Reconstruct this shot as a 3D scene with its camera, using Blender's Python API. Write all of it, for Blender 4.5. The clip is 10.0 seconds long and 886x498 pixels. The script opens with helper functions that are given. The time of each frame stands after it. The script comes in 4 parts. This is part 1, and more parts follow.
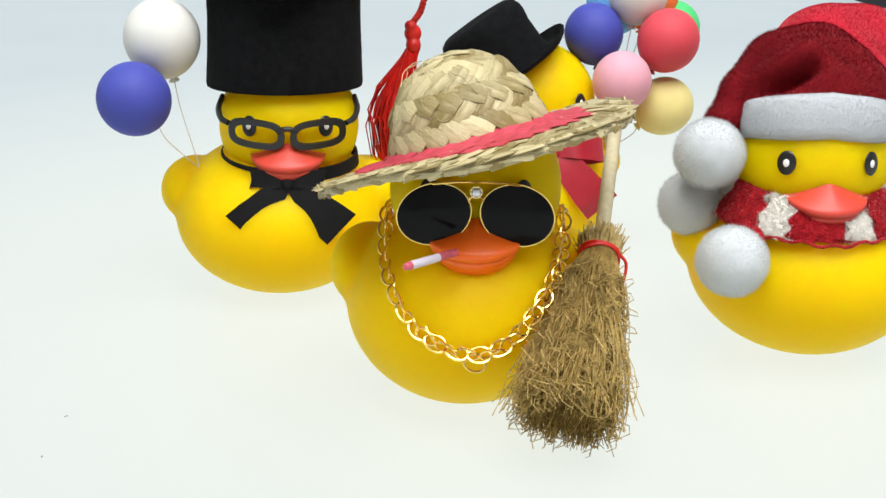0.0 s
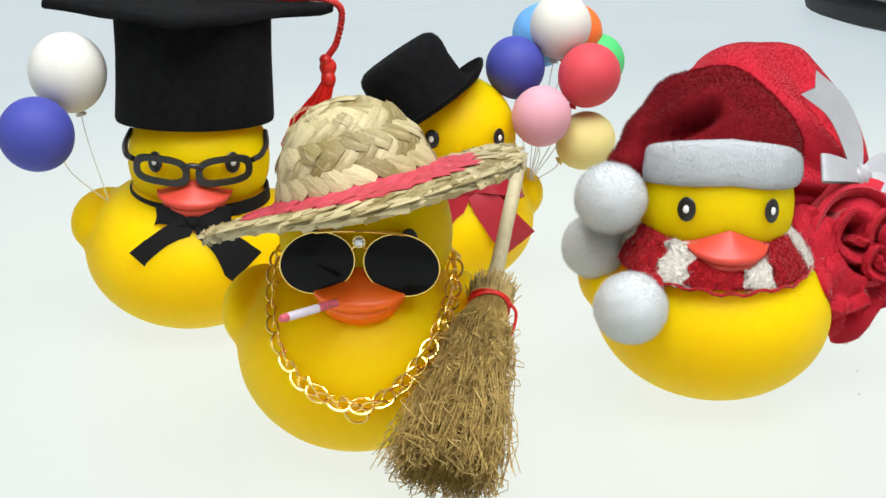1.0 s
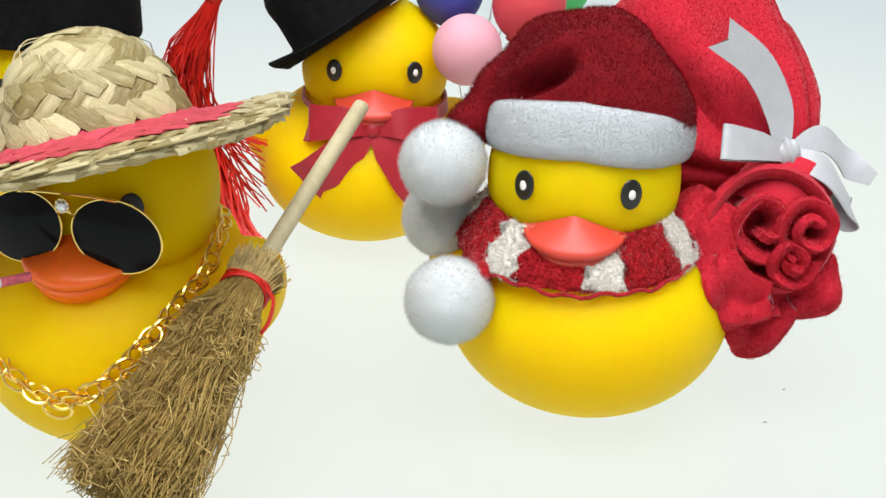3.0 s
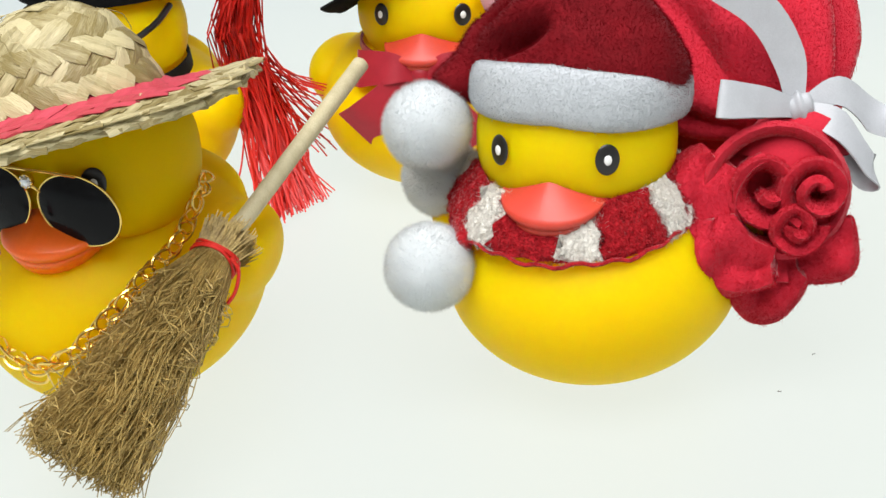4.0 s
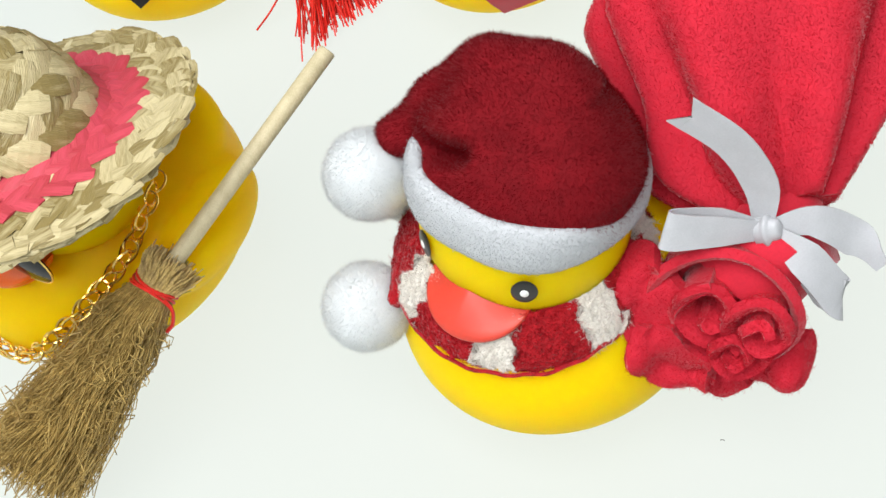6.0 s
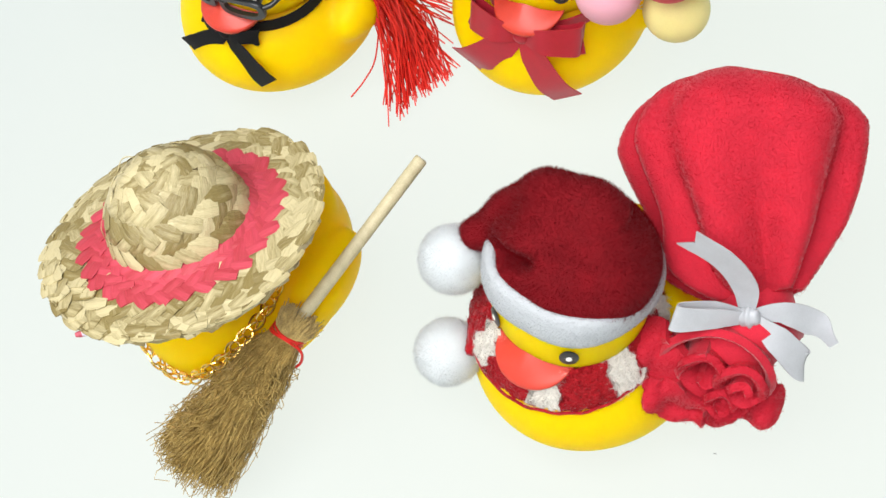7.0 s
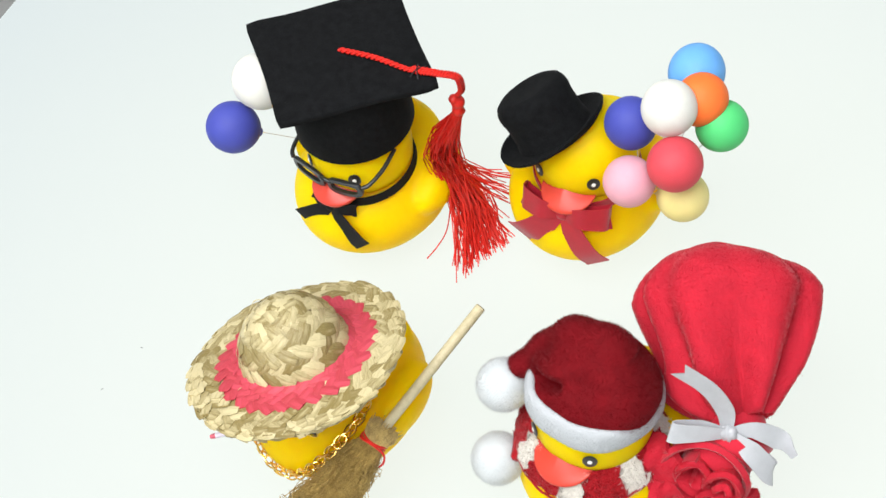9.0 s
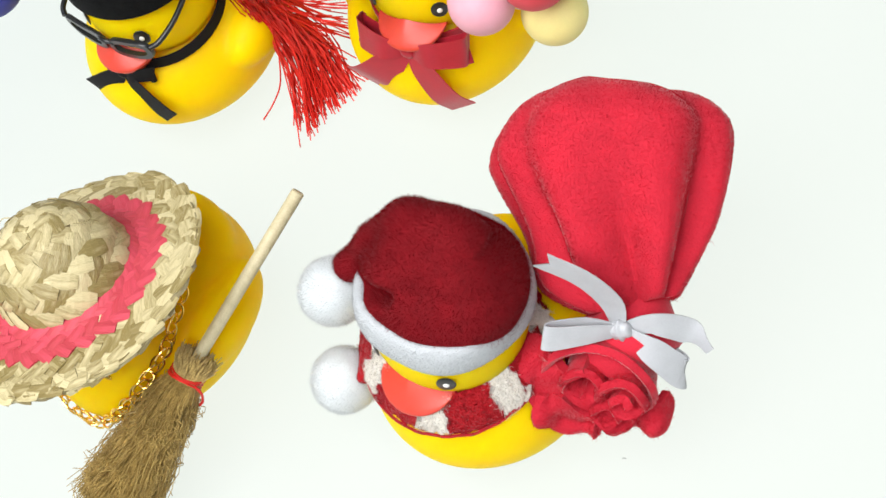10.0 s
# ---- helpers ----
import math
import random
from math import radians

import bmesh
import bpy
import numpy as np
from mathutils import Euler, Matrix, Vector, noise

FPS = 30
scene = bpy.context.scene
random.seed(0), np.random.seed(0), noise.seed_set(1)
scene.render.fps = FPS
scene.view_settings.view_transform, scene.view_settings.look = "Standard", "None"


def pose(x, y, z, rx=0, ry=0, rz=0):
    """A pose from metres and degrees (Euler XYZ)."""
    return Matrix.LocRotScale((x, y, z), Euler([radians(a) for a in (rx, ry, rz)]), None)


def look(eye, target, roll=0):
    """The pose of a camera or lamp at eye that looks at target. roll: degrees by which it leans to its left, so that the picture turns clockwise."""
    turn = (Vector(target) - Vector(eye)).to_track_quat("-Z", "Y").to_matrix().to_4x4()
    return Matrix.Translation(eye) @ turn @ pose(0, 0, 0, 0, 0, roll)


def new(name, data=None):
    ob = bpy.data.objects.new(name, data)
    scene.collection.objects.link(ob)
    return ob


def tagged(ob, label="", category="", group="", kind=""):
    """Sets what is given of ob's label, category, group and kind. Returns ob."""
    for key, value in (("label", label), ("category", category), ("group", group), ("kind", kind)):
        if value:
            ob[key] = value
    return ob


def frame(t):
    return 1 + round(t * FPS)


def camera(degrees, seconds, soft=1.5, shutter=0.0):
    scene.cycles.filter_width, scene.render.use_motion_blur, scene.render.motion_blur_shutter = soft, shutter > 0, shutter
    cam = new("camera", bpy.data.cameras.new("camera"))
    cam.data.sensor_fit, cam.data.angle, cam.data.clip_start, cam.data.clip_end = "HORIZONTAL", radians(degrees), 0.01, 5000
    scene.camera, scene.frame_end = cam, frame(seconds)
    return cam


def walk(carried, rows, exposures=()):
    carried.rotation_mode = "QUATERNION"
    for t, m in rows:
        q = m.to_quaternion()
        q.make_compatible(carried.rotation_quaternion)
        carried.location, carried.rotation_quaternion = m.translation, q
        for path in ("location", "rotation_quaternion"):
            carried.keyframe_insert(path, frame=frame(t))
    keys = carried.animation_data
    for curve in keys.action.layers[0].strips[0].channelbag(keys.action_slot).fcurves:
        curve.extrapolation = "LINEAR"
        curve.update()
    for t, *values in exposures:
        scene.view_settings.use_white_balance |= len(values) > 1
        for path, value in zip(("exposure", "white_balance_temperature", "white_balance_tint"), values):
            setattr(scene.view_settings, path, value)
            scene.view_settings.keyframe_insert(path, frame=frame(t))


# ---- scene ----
cam = camera(34.2, 10.0)
PATH = [
    (0, (-0.078, -0.395, 0.152), (0.364, 1.487, -0.361), 0.6),
    (0.5, (-0.074, -0.393, 0.157), (0.364, 1.491, -0.352), 1.1),
    (0.7, (-0.066, -0.395, 0.158), (0.373, 1.491, -0.341), 1.1),
    (1, (-0.045, -0.394, 0.165), (0.4, 1.486, -0.349), 1.2),
    (1.2, (-0.034, -0.39, 0.164), (0.433, 1.485, -0.353), 0.9),
    (1.5, (-0.016, -0.384, 0.164), (0.385, 1.498, -0.38), 1.0),
    (1.8, (-0.001, -0.377, 0.165), (0.303, 1.529, -0.358), 0.9),
    (2, (0.017, -0.372, 0.166), (0.249, 1.543, -0.362), 1.7),
    (2.3, (0.044, -0.36, 0.163), (0.154, 1.563, -0.376), 2.7),
    (2.5, (0.065, -0.352, 0.163), (0.156, 1.558, -0.423), 3.1),
    (2.8, (0.08, -0.339, 0.166), (0.186, 1.546, -0.495), 2.7),
    (3, (0.097, -0.332, 0.169), (0.173, 1.551, -0.501), 2.1),
    (3.2, (0.112, -0.33, 0.176), (0.11, 1.545, -0.521), 0.9),
    (4.3, (0.189, -0.286, 0.194), (-0.194, 1.458, -0.708), -3.1),
    (4.5, (0.196, -0.257, 0.205), (-0.223, 1.435, -0.776), -3.5),
    (4.8, (0.206, -0.227, 0.218), (-0.267, 1.351, -0.916), -4.1),
    (5, (0.227, -0.198, 0.223), (-0.375, 1.244, -1.025), -6.7),
    (5.2, (0.23, -0.18, 0.229), (-0.336, 1.232, -1.069), -6.6),
    (5.5, (0.234, -0.159, 0.271), (-0.354, 1.124, -1.147), -8.9),
    (5.7, (0.234, -0.149, 0.298), (-0.362, 1.01, -1.219), -9.5),
    (6.8, (0.245, -0.149, 0.434), (-0.344, 0.659, -1.298), -14.5),
    (7, (0.242, -0.163, 0.461), (-0.342, 0.69, -1.251), -12.8),
    (7.3, (0.244, -0.173, 0.48), (-0.376, 0.771, -1.17), -10.7),
    (7.5, (0.243, -0.172, 0.49), (-0.368, 0.786, -1.156), -9.8),
    (7.7, (0.253, -0.182, 0.502), (-0.385, 0.826, -1.103), -8.8),
    (8, (0.265, -0.198, 0.522), (-0.393, 0.807, -1.077), -9.6),
    (8.5, (0.28, -0.217, 0.549), (-0.407, 0.793, -1.035), -10.2),
    (9, (0.293, -0.233, 0.574), (-0.439, 0.757, -1.002), -13.1),
    (9.3, (0.322, -0.213, 0.538), (-0.463, 0.721, -1.047), -20.8),
    (9.5, (0.331, -0.187, 0.512), (-0.41, 0.698, -1.121), -22.2),
    (9.7, (0.322, -0.152, 0.484), (-0.368, 0.644, -1.216), -22.0),
    (10, (0.3, -0.115, 0.462), (-0.389, 0.626, -1.263), -25.0),
]
LEVEL = pose(0, 0, 0, -1.6)  # brings the plan to the true level of the panel
walk(cam, [(t, LEVEL @ look(eye, target, roll)) for t, eye, target, roll in PATH], exposures=[(0, -0.12), (2.5, -0.14), (4.5, -0.14), (5.5, -0.13), (7, -0.08), (8, -0.03), (10, -0.02)])

# ---- world and light ----
world = bpy.data.worlds.new("room_air")
scene.world = world
world.use_nodes = True
world.node_tree.nodes["Background"].inputs["Color"].default_value = (0.9, 0.96, 1.0, 1)
world.node_tree.nodes["Background"].inputs["Strength"].default_value = 0.1

lamp = new("softbox_light", bpy.data.lights.new("softbox_light", "AREA"))
lamp.data.shape, lamp.data.size, lamp.data.size_y = "RECTANGLE", 1.3, 1.1
lamp.data.energy, lamp.data.color = 43.0, (0.98, 0.985, 1.0)
SOFTBOX = look((0.03, -0.48, 1.30), (0.06, 0.08, 0.02))
lamp.matrix_world = SOFTBOX
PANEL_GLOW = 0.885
G = -0.009  # height of the panel's top


# ---- materials ----
def rgba(c):
    return (c[0], c[1], c[2], 1)


def material(name, base, rough=0.6, metal=0.0, var=0.12, scale=120, fine=900, bump=0.1, depth=0.0004, sheen=0.0,
             sss=0.0, radius=(1, 0.6, 0.2), sss_scale=0.01, coat=0.0, spec=0.5, alt=None, stretch=(1, 1, 1), per_object=0.0, through_light=0.0):
    """Principled material with a coarse and a fine noise in colour, gloss and relief."""
    m = bpy.data.materials.new(name)
    m.use_nodes = True
    nt = m.node_tree
    n, ln = nt.nodes, nt.links
    p = n["Principled BSDF"]
    tc = n.new("ShaderNodeTexCoord")
    mp = n.new("ShaderNodeMapping")
    mp.inputs["Scale"].default_value = stretch
    ln.new(tc.outputs["Object"], mp.inputs["Vector"])
    n1, n2 = n.new("ShaderNodeTexNoise"), n.new("ShaderNodeTexNoise")
    n1.inputs["Scale"].default_value, n1.inputs["Detail"].default_value = scale, 3
    n2.inputs["Scale"].default_value, n2.inputs["Detail"].default_value = fine, 2
    for q in (n1, n2):
        ln.new(mp.outputs["Vector"], q.inputs["Vector"])
    mix = n.new("ShaderNodeMix")
    mix.data_type = "RGBA"
    dark = alt or [v * (1 - 1.6 * var) for v in base]
    mix.inputs["A"].default_value, mix.inputs["B"].default_value = rgba(dark), rgba([min(1, v * (1 + var)) for v in base])
    add = n.new("ShaderNodeMath")
    add.operation = "MULTIPLY_ADD"
    add.inputs[1].default_value, add.inputs[2].default_value = 0.55, 0.0
    ln.new(n1.outputs["Fac"], add.inputs[0])
    add2 = n.new("ShaderNodeMath")
    add2.operation = "MULTIPLY_ADD"
    add2.inputs[1].default_value = 0.45
    ln.new(n2.outputs["Fac"], add2.inputs[0])
    ln.new(add.outputs[0], add2.inputs[2])
    ramp = n.new("ShaderNodeMapRange")
    ramp.inputs["From Min"].default_value, ramp.inputs["From Max"].default_value = 0.3, 0.7
    ln.new(add2.outputs[0], ramp.inputs["Value"])
    if per_object:
        info = n.new("ShaderNodeObjectInfo")
        shift = n.new("ShaderNodeMath")
        shift.operation = "MULTIPLY_ADD"
        shift.inputs[1].default_value = per_object
        off = n.new("ShaderNodeMath")
        off.operation = "SUBTRACT"
        off.inputs[1].default_value = per_object / 2
        ln.new(info.outputs["Random"], shift.inputs[0])
        ln.new(ramp.outputs["Result"], shift.inputs[2])
        ln.new(shift.outputs[0], off.inputs[0])
        off.use_clamp = True
        ln.new(off.outputs[0], mix.inputs["Factor"])
    else:
        ln.new(ramp.outputs["Result"], mix.inputs["Factor"])
    ln.new(mix.outputs["Result"], p.inputs["Base Color"])
    rr = n.new("ShaderNodeMapRange")
    rr.inputs["To Min"].default_value, rr.inputs["To Max"].default_value = max(0.02, rough - 0.08), min(1, rough + 0.08)
    ln.new(n1.outputs["Fac"], rr.inputs["Value"])
    ln.new(rr.outputs["Result"], p.inputs["Roughness"])
    p.inputs["Metallic"].default_value = metal
    p.inputs["Specular IOR Level"].default_value = spec
    p.inputs["Sheen Weight"].default_value = sheen
    p.inputs["Sheen Roughness"].default_value = 0.4
    p.inputs["Coat Weight"].default_value = coat
    if sss:
        p.inputs["Subsurface Weight"].default_value = sss
        p.inputs["Subsurface Radius"].default_value = radius
        p.inputs["Subsurface Scale"].default_value = sss_scale
    if bump:
        b = n.new("ShaderNodeBump")
        b.inputs["Strength"].default_value, b.inputs["Distance"].default_value = bump, depth
        ln.new(n2.outputs["Fac"], b.inputs["Height"])
        ln.new(b.outputs["Normal"], p.inputs["Normal"])
    if through_light:
        tr = n.new("ShaderNodeBsdfTranslucent")
        ln.new(mix.outputs["Result"], tr.inputs["Color"])
        ms = n.new("ShaderNodeMixShader")
        ms.inputs["Fac"].default_value = through_light
        ln.new(p.outputs["BSDF"], ms.inputs[1])
        ln.new(tr.outputs["BSDF"], ms.inputs[2])
        ln.new(ms.outputs["Shader"], n["Material Output"].inputs["Surface"])
    return m


def panel_material():
    """Milky acrylic; its glow is painted dimmer and cooler away from the middle of the working area."""
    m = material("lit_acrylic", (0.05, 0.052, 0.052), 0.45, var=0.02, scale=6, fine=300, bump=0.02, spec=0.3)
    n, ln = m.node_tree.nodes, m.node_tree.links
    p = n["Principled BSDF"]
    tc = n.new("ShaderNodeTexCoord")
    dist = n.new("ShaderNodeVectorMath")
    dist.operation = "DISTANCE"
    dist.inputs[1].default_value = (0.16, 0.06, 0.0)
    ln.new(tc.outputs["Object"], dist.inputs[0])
    # Fall-off put into the emission colour by distance alone.
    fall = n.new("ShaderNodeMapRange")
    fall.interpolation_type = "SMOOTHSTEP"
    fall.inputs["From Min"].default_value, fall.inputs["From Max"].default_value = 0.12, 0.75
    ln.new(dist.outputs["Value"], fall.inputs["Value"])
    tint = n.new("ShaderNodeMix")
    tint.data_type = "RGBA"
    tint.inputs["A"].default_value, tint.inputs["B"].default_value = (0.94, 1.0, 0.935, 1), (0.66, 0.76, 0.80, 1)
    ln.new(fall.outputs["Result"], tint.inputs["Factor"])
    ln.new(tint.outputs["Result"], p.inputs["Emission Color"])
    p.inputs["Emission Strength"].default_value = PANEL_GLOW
    return m


VINYL = material("yellow_vinyl", (1.0, 0.63, 0.0), 0.5, var=0.015, scale=60, fine=1500, bump=0.03, sss=1.0, radius=(0.9, 0.75, 0.06), sss_scale=0.014, spec=0.12, through_light=0.18)
BILL_RED = material("orange_red_paint", (0.56, 0.048, 0.026), 0.46, var=0.06, scale=200, fine=1400, bump=0.04, sss=0.25, radius=(1, 0.3, 0.1), sss_scale=0.004, coat=0.05)
BILL_ORANGE = material("orange_paint", (1.0, 0.15, 0.008), 0.35, var=0.05, scale=200, fine=1400, bump=0.04, sss=0.3, radius=(1, 0.3, 0.1), sss_scale=0.004)
EYE_BLACK = material("black_eye_paint", (0.012, 0.011, 0.010), 0.3, var=0.1)
EYE_WHITE = material("white_eye_paint", (0.8, 0.8, 0.76), 0.4, var=0.03)
STRAW = material("woven_straw", (0.62, 0.535, 0.30), 0.42, var=0.06, scale=60, fine=330, bump=0.8, depth=0.0004, alt=(0.27, 0.205, 0.07), stretch=(1, 9, 9), per_object=1.3, through_light=0.15)
# Hat skin coloured dark to put shade into the gaps between straws.
STRAW_GAP_SHADE = material("straw_gap_shade", (0.24, 0.18, 0.075), 0.7, var=0.2, scale=90, fine=400, bump=0.5, depth=0.0004)
STRAW_RED = material("red_dyed_straw", (0.46, 0.045, 0.072), 0.6, var=0.15, scale=60, fine=260, bump=0.5, depth=0.0003, alt=(0.38, 0.03, 0.04), stretch=(1, 9, 9), per_object=0.6)
BRISTLE = material("broom_straw", (0.54, 0.39, 0.13), 0.55, var=0.3, scale=260, fine=1500, bump=0.1, alt=(0.22, 0.135, 0.032), through_light=0.2)
WOOD = material("pale_dowel_wood", (0.55, 0.485, 0.31), 0.6, var=0.08, scale=60, fine=500, bump=0.25, alt=(0.41, 0.35, 0.20), stretch=(6, 6, 0.35))
GOLD = material("polished_gold", (1.0, 0.70, 0.20), 0.24, metal=1.0, var=0.04, bump=0.02)
CHROME = material("silver_metal", (0.75, 0.75, 0.75), 0.2, metal=1.0, var=0.05, bump=0.02)
GEM = material("cut_glass_stone", (0.75, 0.76, 0.78), 0.08, metal=0.85, var=0.2, scale=900, fine=2500, bump=0.3)
LENS = material("black_lens", (0.006, 0.006, 0.007), 0.12, var=0.1, bump=0.0, spec=0.12)
PLASTIC_BLACK = material("black_plastic", (0.012, 0.013, 0.014), 0.3, var=0.2, bump=0.03)
FELT_BLACK = material("black_felt", (0.008, 0.0085, 0.009), 0.95, var=0.3, scale=300, fine=1600, bump=0.3, depth=0.0004, sheen=0.02, spec=0.05)
SATIN_BLACK = material("black_satin", (0.008, 0.008, 0.009), 0.7, spec=0.15, var=0.2, scale=300, fine=2500, bump=0.1)
SATIN_RED = material("crimson_satin", (0.42, 0.014, 0.030), 0.42, var=0.1, scale=200, fine=2500, bump=0.15, sheen=0.2, through_light=0.2)
SATIN_WHITE = material("white_satin", (0.50, 0.51, 0.53), 0.35, var=0.06, scale=200, fine=2500, bump=0.15, through_light=0.15)
PLUSH_RED = material("crimson_plush", (0.165, 0.0032, 0.007), 0.85, var=0.12, scale=160, fine=1300, bump=0.3, depth=0.0006, sheen=0.06, spec=0.15)
PLUSH_SACK = material("red_plush", (0.49, 0.018, 0.036), 0.85, var=0.10, scale=120, fine=1300, bump=0.3, depth=0.0006, sheen=0.3, spec=0.15)
NAP = {}
# One white plush in two copies: shade coloured into the trim, light into the pompoms.
PLUSH_WHITE_SHADED = material("white_plush_shaded", (0.50, 0.52, 0.535), 0.9, var=0.03, scale=160, fine=1300, bump=0.3, depth=0.0007, sheen=0.2, spec=0.15)
PLUSH_WHITE_LIT = material("white_plush_lit", (0.64, 0.665, 0.67), 0.9, var=0.02, scale=160, fine=1300, bump=0.2, depth=0.0006, sheen=0.2, spec=0.1, sss=0.7, radius=(1, 1, 1), sss_scale=0.006)
KNIT_RED = material("red_knit", (0.36, 0.01, 0.016), 0.9, var=0.3, scale=500, fine=1100, bump=0.9, depth=0.001, sheen=0.2, spec=0.15)
KNIT_WHITE = material("white_knit", (0.72, 0.69, 0.62), 0.9, var=0.12, scale=500, fine=1100, bump=0.9, depth=0.001, sheen=0.2, spec=0.15)
THREAD_RED = material("red_silk_thread", (0.72, 0.02, 0.012), 0.45, var=0.15, scale=300, fine=2500, bump=0.2, through_light=0.15)
THREAD_BLACK = material("black_thread", (0.01, 0.01, 0.012), 0.7, var=0.2)
PAPER = material("lilac_paper", (0.66, 0.60, 0.68), 0.6, var=0.06)
TIP_PINK = material("pink_ember_paint", (0.58, 0.10, 0.14), 0.6, var=0.2, scale=900)
WIRE = material("pale_wire", (0.72, 0.72, 0.7), 0.4, metal=0.4, var=0.05)
LINT = material("dark_lint", (0.08, 0.07, 0.06), 0.9, var=0.2)
# The fibres repeat the shaded and the lit copy of the white plush.
for key, base, lo in (("crimson_plush", (0.18, 0.0036, 0.0075), 0.12), ("red_plush", (0.58, 0.024, 0.045), 0.16), ("white_plush_shaded", (0.52, 0.54, 0.555), 0.02), ("white_plush_lit", (0.66, 0.685, 0.69), 0.01), ("red_knit", (0.40, 0.011, 0.018), 0.25), ("white_knit", (0.72, 0.69, 0.64), 0.1), ("black_felt", (0.008, 0.0088, 0.009), 0.3)):
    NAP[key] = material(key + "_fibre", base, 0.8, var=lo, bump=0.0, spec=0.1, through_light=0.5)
PANEL = panel_material()
PANEL_RIM = material("grey_aluminium_rim", (0.5, 0.52, 0.52), 0.4, metal=0.6, var=0.05, scale=30)
WALL_PAINT = material("white_wall_paint", (0.84, 0.84, 0.83), 0.9, var=0.05, scale=3, fine=120, bump=0.1)
CEIL_PAINT = material("white_ceiling_paint", (0.84, 0.84, 0.83), 0.9, var=0.03, scale=3, fine=120, bump=0.1)
FLOOR_VINYL = material("grey_vinyl_floor", (0.42, 0.42, 0.41), 0.5, var=0.1, scale=5, fine=90, bump=0.1)
GLOSS_WHITE = material("white_lamp_plastic", (0.75, 0.76, 0.78), 0.35, var=0.03, scale=20)
RING_BLACK = material("ring_black", (0.015, 0.016, 0.017), 0.7, var=0.2)


# ---- building helpers ----
def mesh(verts, faces, name="mesh"):
    me = bpy.data.meshes.new(name)
    me.from_pydata([tuple(v) for v in verts], [], [tuple(f) for f in faces])
    me.update()
    return me


def joined(meshes):
    verts, faces = [], []
    for me in meshes:
        k = len(verts)
        verts += [tuple(v.co) for v in me.vertices]
        faces += [tuple(i + k for i in p.vertices) for p in me.polygons]
        bpy.data.meshes.remove(me)
    return mesh(verts, faces)


def moved(me, m):
    me.transform(m)
    me.update()
    return me


def thing(name, m, label, category, group="", kind="", level=False):
    ob = new(name)
    ob.matrix_world = LEVEL @ m if level else m
    ob.empty_display_size = 0.01
    return tagged(ob, label, category, group, kind)


def part(name, me, mat, parent, label="", smooth=True, at=None, kind=""):
    """Links a mesh as one object under a thing or a part."""
    if mat and not me.materials:
        me.materials.append(mat)
    if smooth:
        me.shade_smooth()
        me.set_sharp_from_angle(angle=radians(52))
    ob = new(name, me)
    ob.parent = parent
    if at is not None:
        ob.matrix_basis = at
    return tagged(ob, label, kind=kind)


def loft(rings, closed=True, caps=True, loop=False):
    """Skin over rings of equal length; closed: each ring is a loop; loop: the last ring joins the first."""
    n = len(rings[0])
    verts = [v for r in rings for v in r]
    faces = []
    last = len(rings) if loop else len(rings) - 1
    for i in range(last):
        j = (i + 1) % len(rings)
        for k in range(n if closed else n - 1):
            k2 = (k + 1) % n
            faces.append((i * n + k, i * n + k2, j * n + k2, j * n + k))
    if caps and closed and not loop:
        faces.append(tuple(range(n - 1, -1, -1)))
        faces.append(tuple((len(rings) - 1) * n + k for k in range(n)))
    return mesh(verts, faces)


def ellipsoid(c, r, nu=24, nv=16, turn=None, shape=None):
    rings = []
    for i in range(1, nv):
        th = math.pi * i / nv
        ring = []
        for k in range(nu):
            ph = 2 * math.pi * k / nu
            v = Vector((math.sin(th) * math.cos(ph), math.sin(th) * math.sin(ph), math.cos(th)))
            if shape:
                v = shape(v)
            v = Vector((v.x * r[0], v.y * r[1], v.z * r[2]))
            if turn:
                v = turn @ v
            ring.append(v + Vector(c))
        rings.append(ring)
    verts = [v for ring in rings for v in ring]
    faces = []
    for i in range(len(rings) - 1):
        for k in range(nu):
            k2 = (k + 1) % nu
            faces.append((i * nu + k, (i + 1) * nu + k, (i + 1) * nu + k2, i * nu + k2))
    for z, i in ((1, 0), (-1, len(rings) - 1)):
        v = Vector((0, 0, z))
        if shape:
            v = shape(v)
        v = Vector((v.x * r[0], v.y * r[1], v.z * r[2]))
        verts.append((turn @ v if turn else v) + Vector(c))
        p = len(verts) - 1
        for k in range(nu):
            k2 = (k + 1) % nu
            faces.append((p, i * nu + k, i * nu + k2) if z > 0 else (p, i * nu + k2, i * nu + k))
    return mesh(verts, faces)


def smooth_path(pts, n):
    """n + 1 points on a Catmull-Rom curve through pts."""
    p = [Vector(q) for q in pts]
    p = [2 * p[0] - p[1]] + p + [2 * p[-1] - p[-2]]
    out = []
    for i in range(n + 1):
        u = i / n * (len(p) - 3)
        k = min(int(u), len(p) - 4)
        t = u - k
        a, b, c, d = p[k:k + 4]
        out.append(0.5 * ((2 * b) + (c - a) * t + (2 * a - 5 * b + 4 * c - d) * t * t + (3 * b - a - 3 * c + d) * t ** 3))
    return out


def frames_along(pts, up=(0.0, 0.0, 1.0), closed=False):
    out = []
    for i, q in enumerate(pts):
        a = pts[i - 1] if (i or closed) else q
        b = pts[(i + 1) % len(pts)] if (i < len(pts) - 1 or closed) else q
        t = (b - a).normalized()
        s = t.cross(Vector(up))
        if s.length < 1e-4:
            s = t.cross(Vector((1, 0, 0)))
        s.normalize()
        out.append((t, s, s.cross(t).normalized()))
    return out


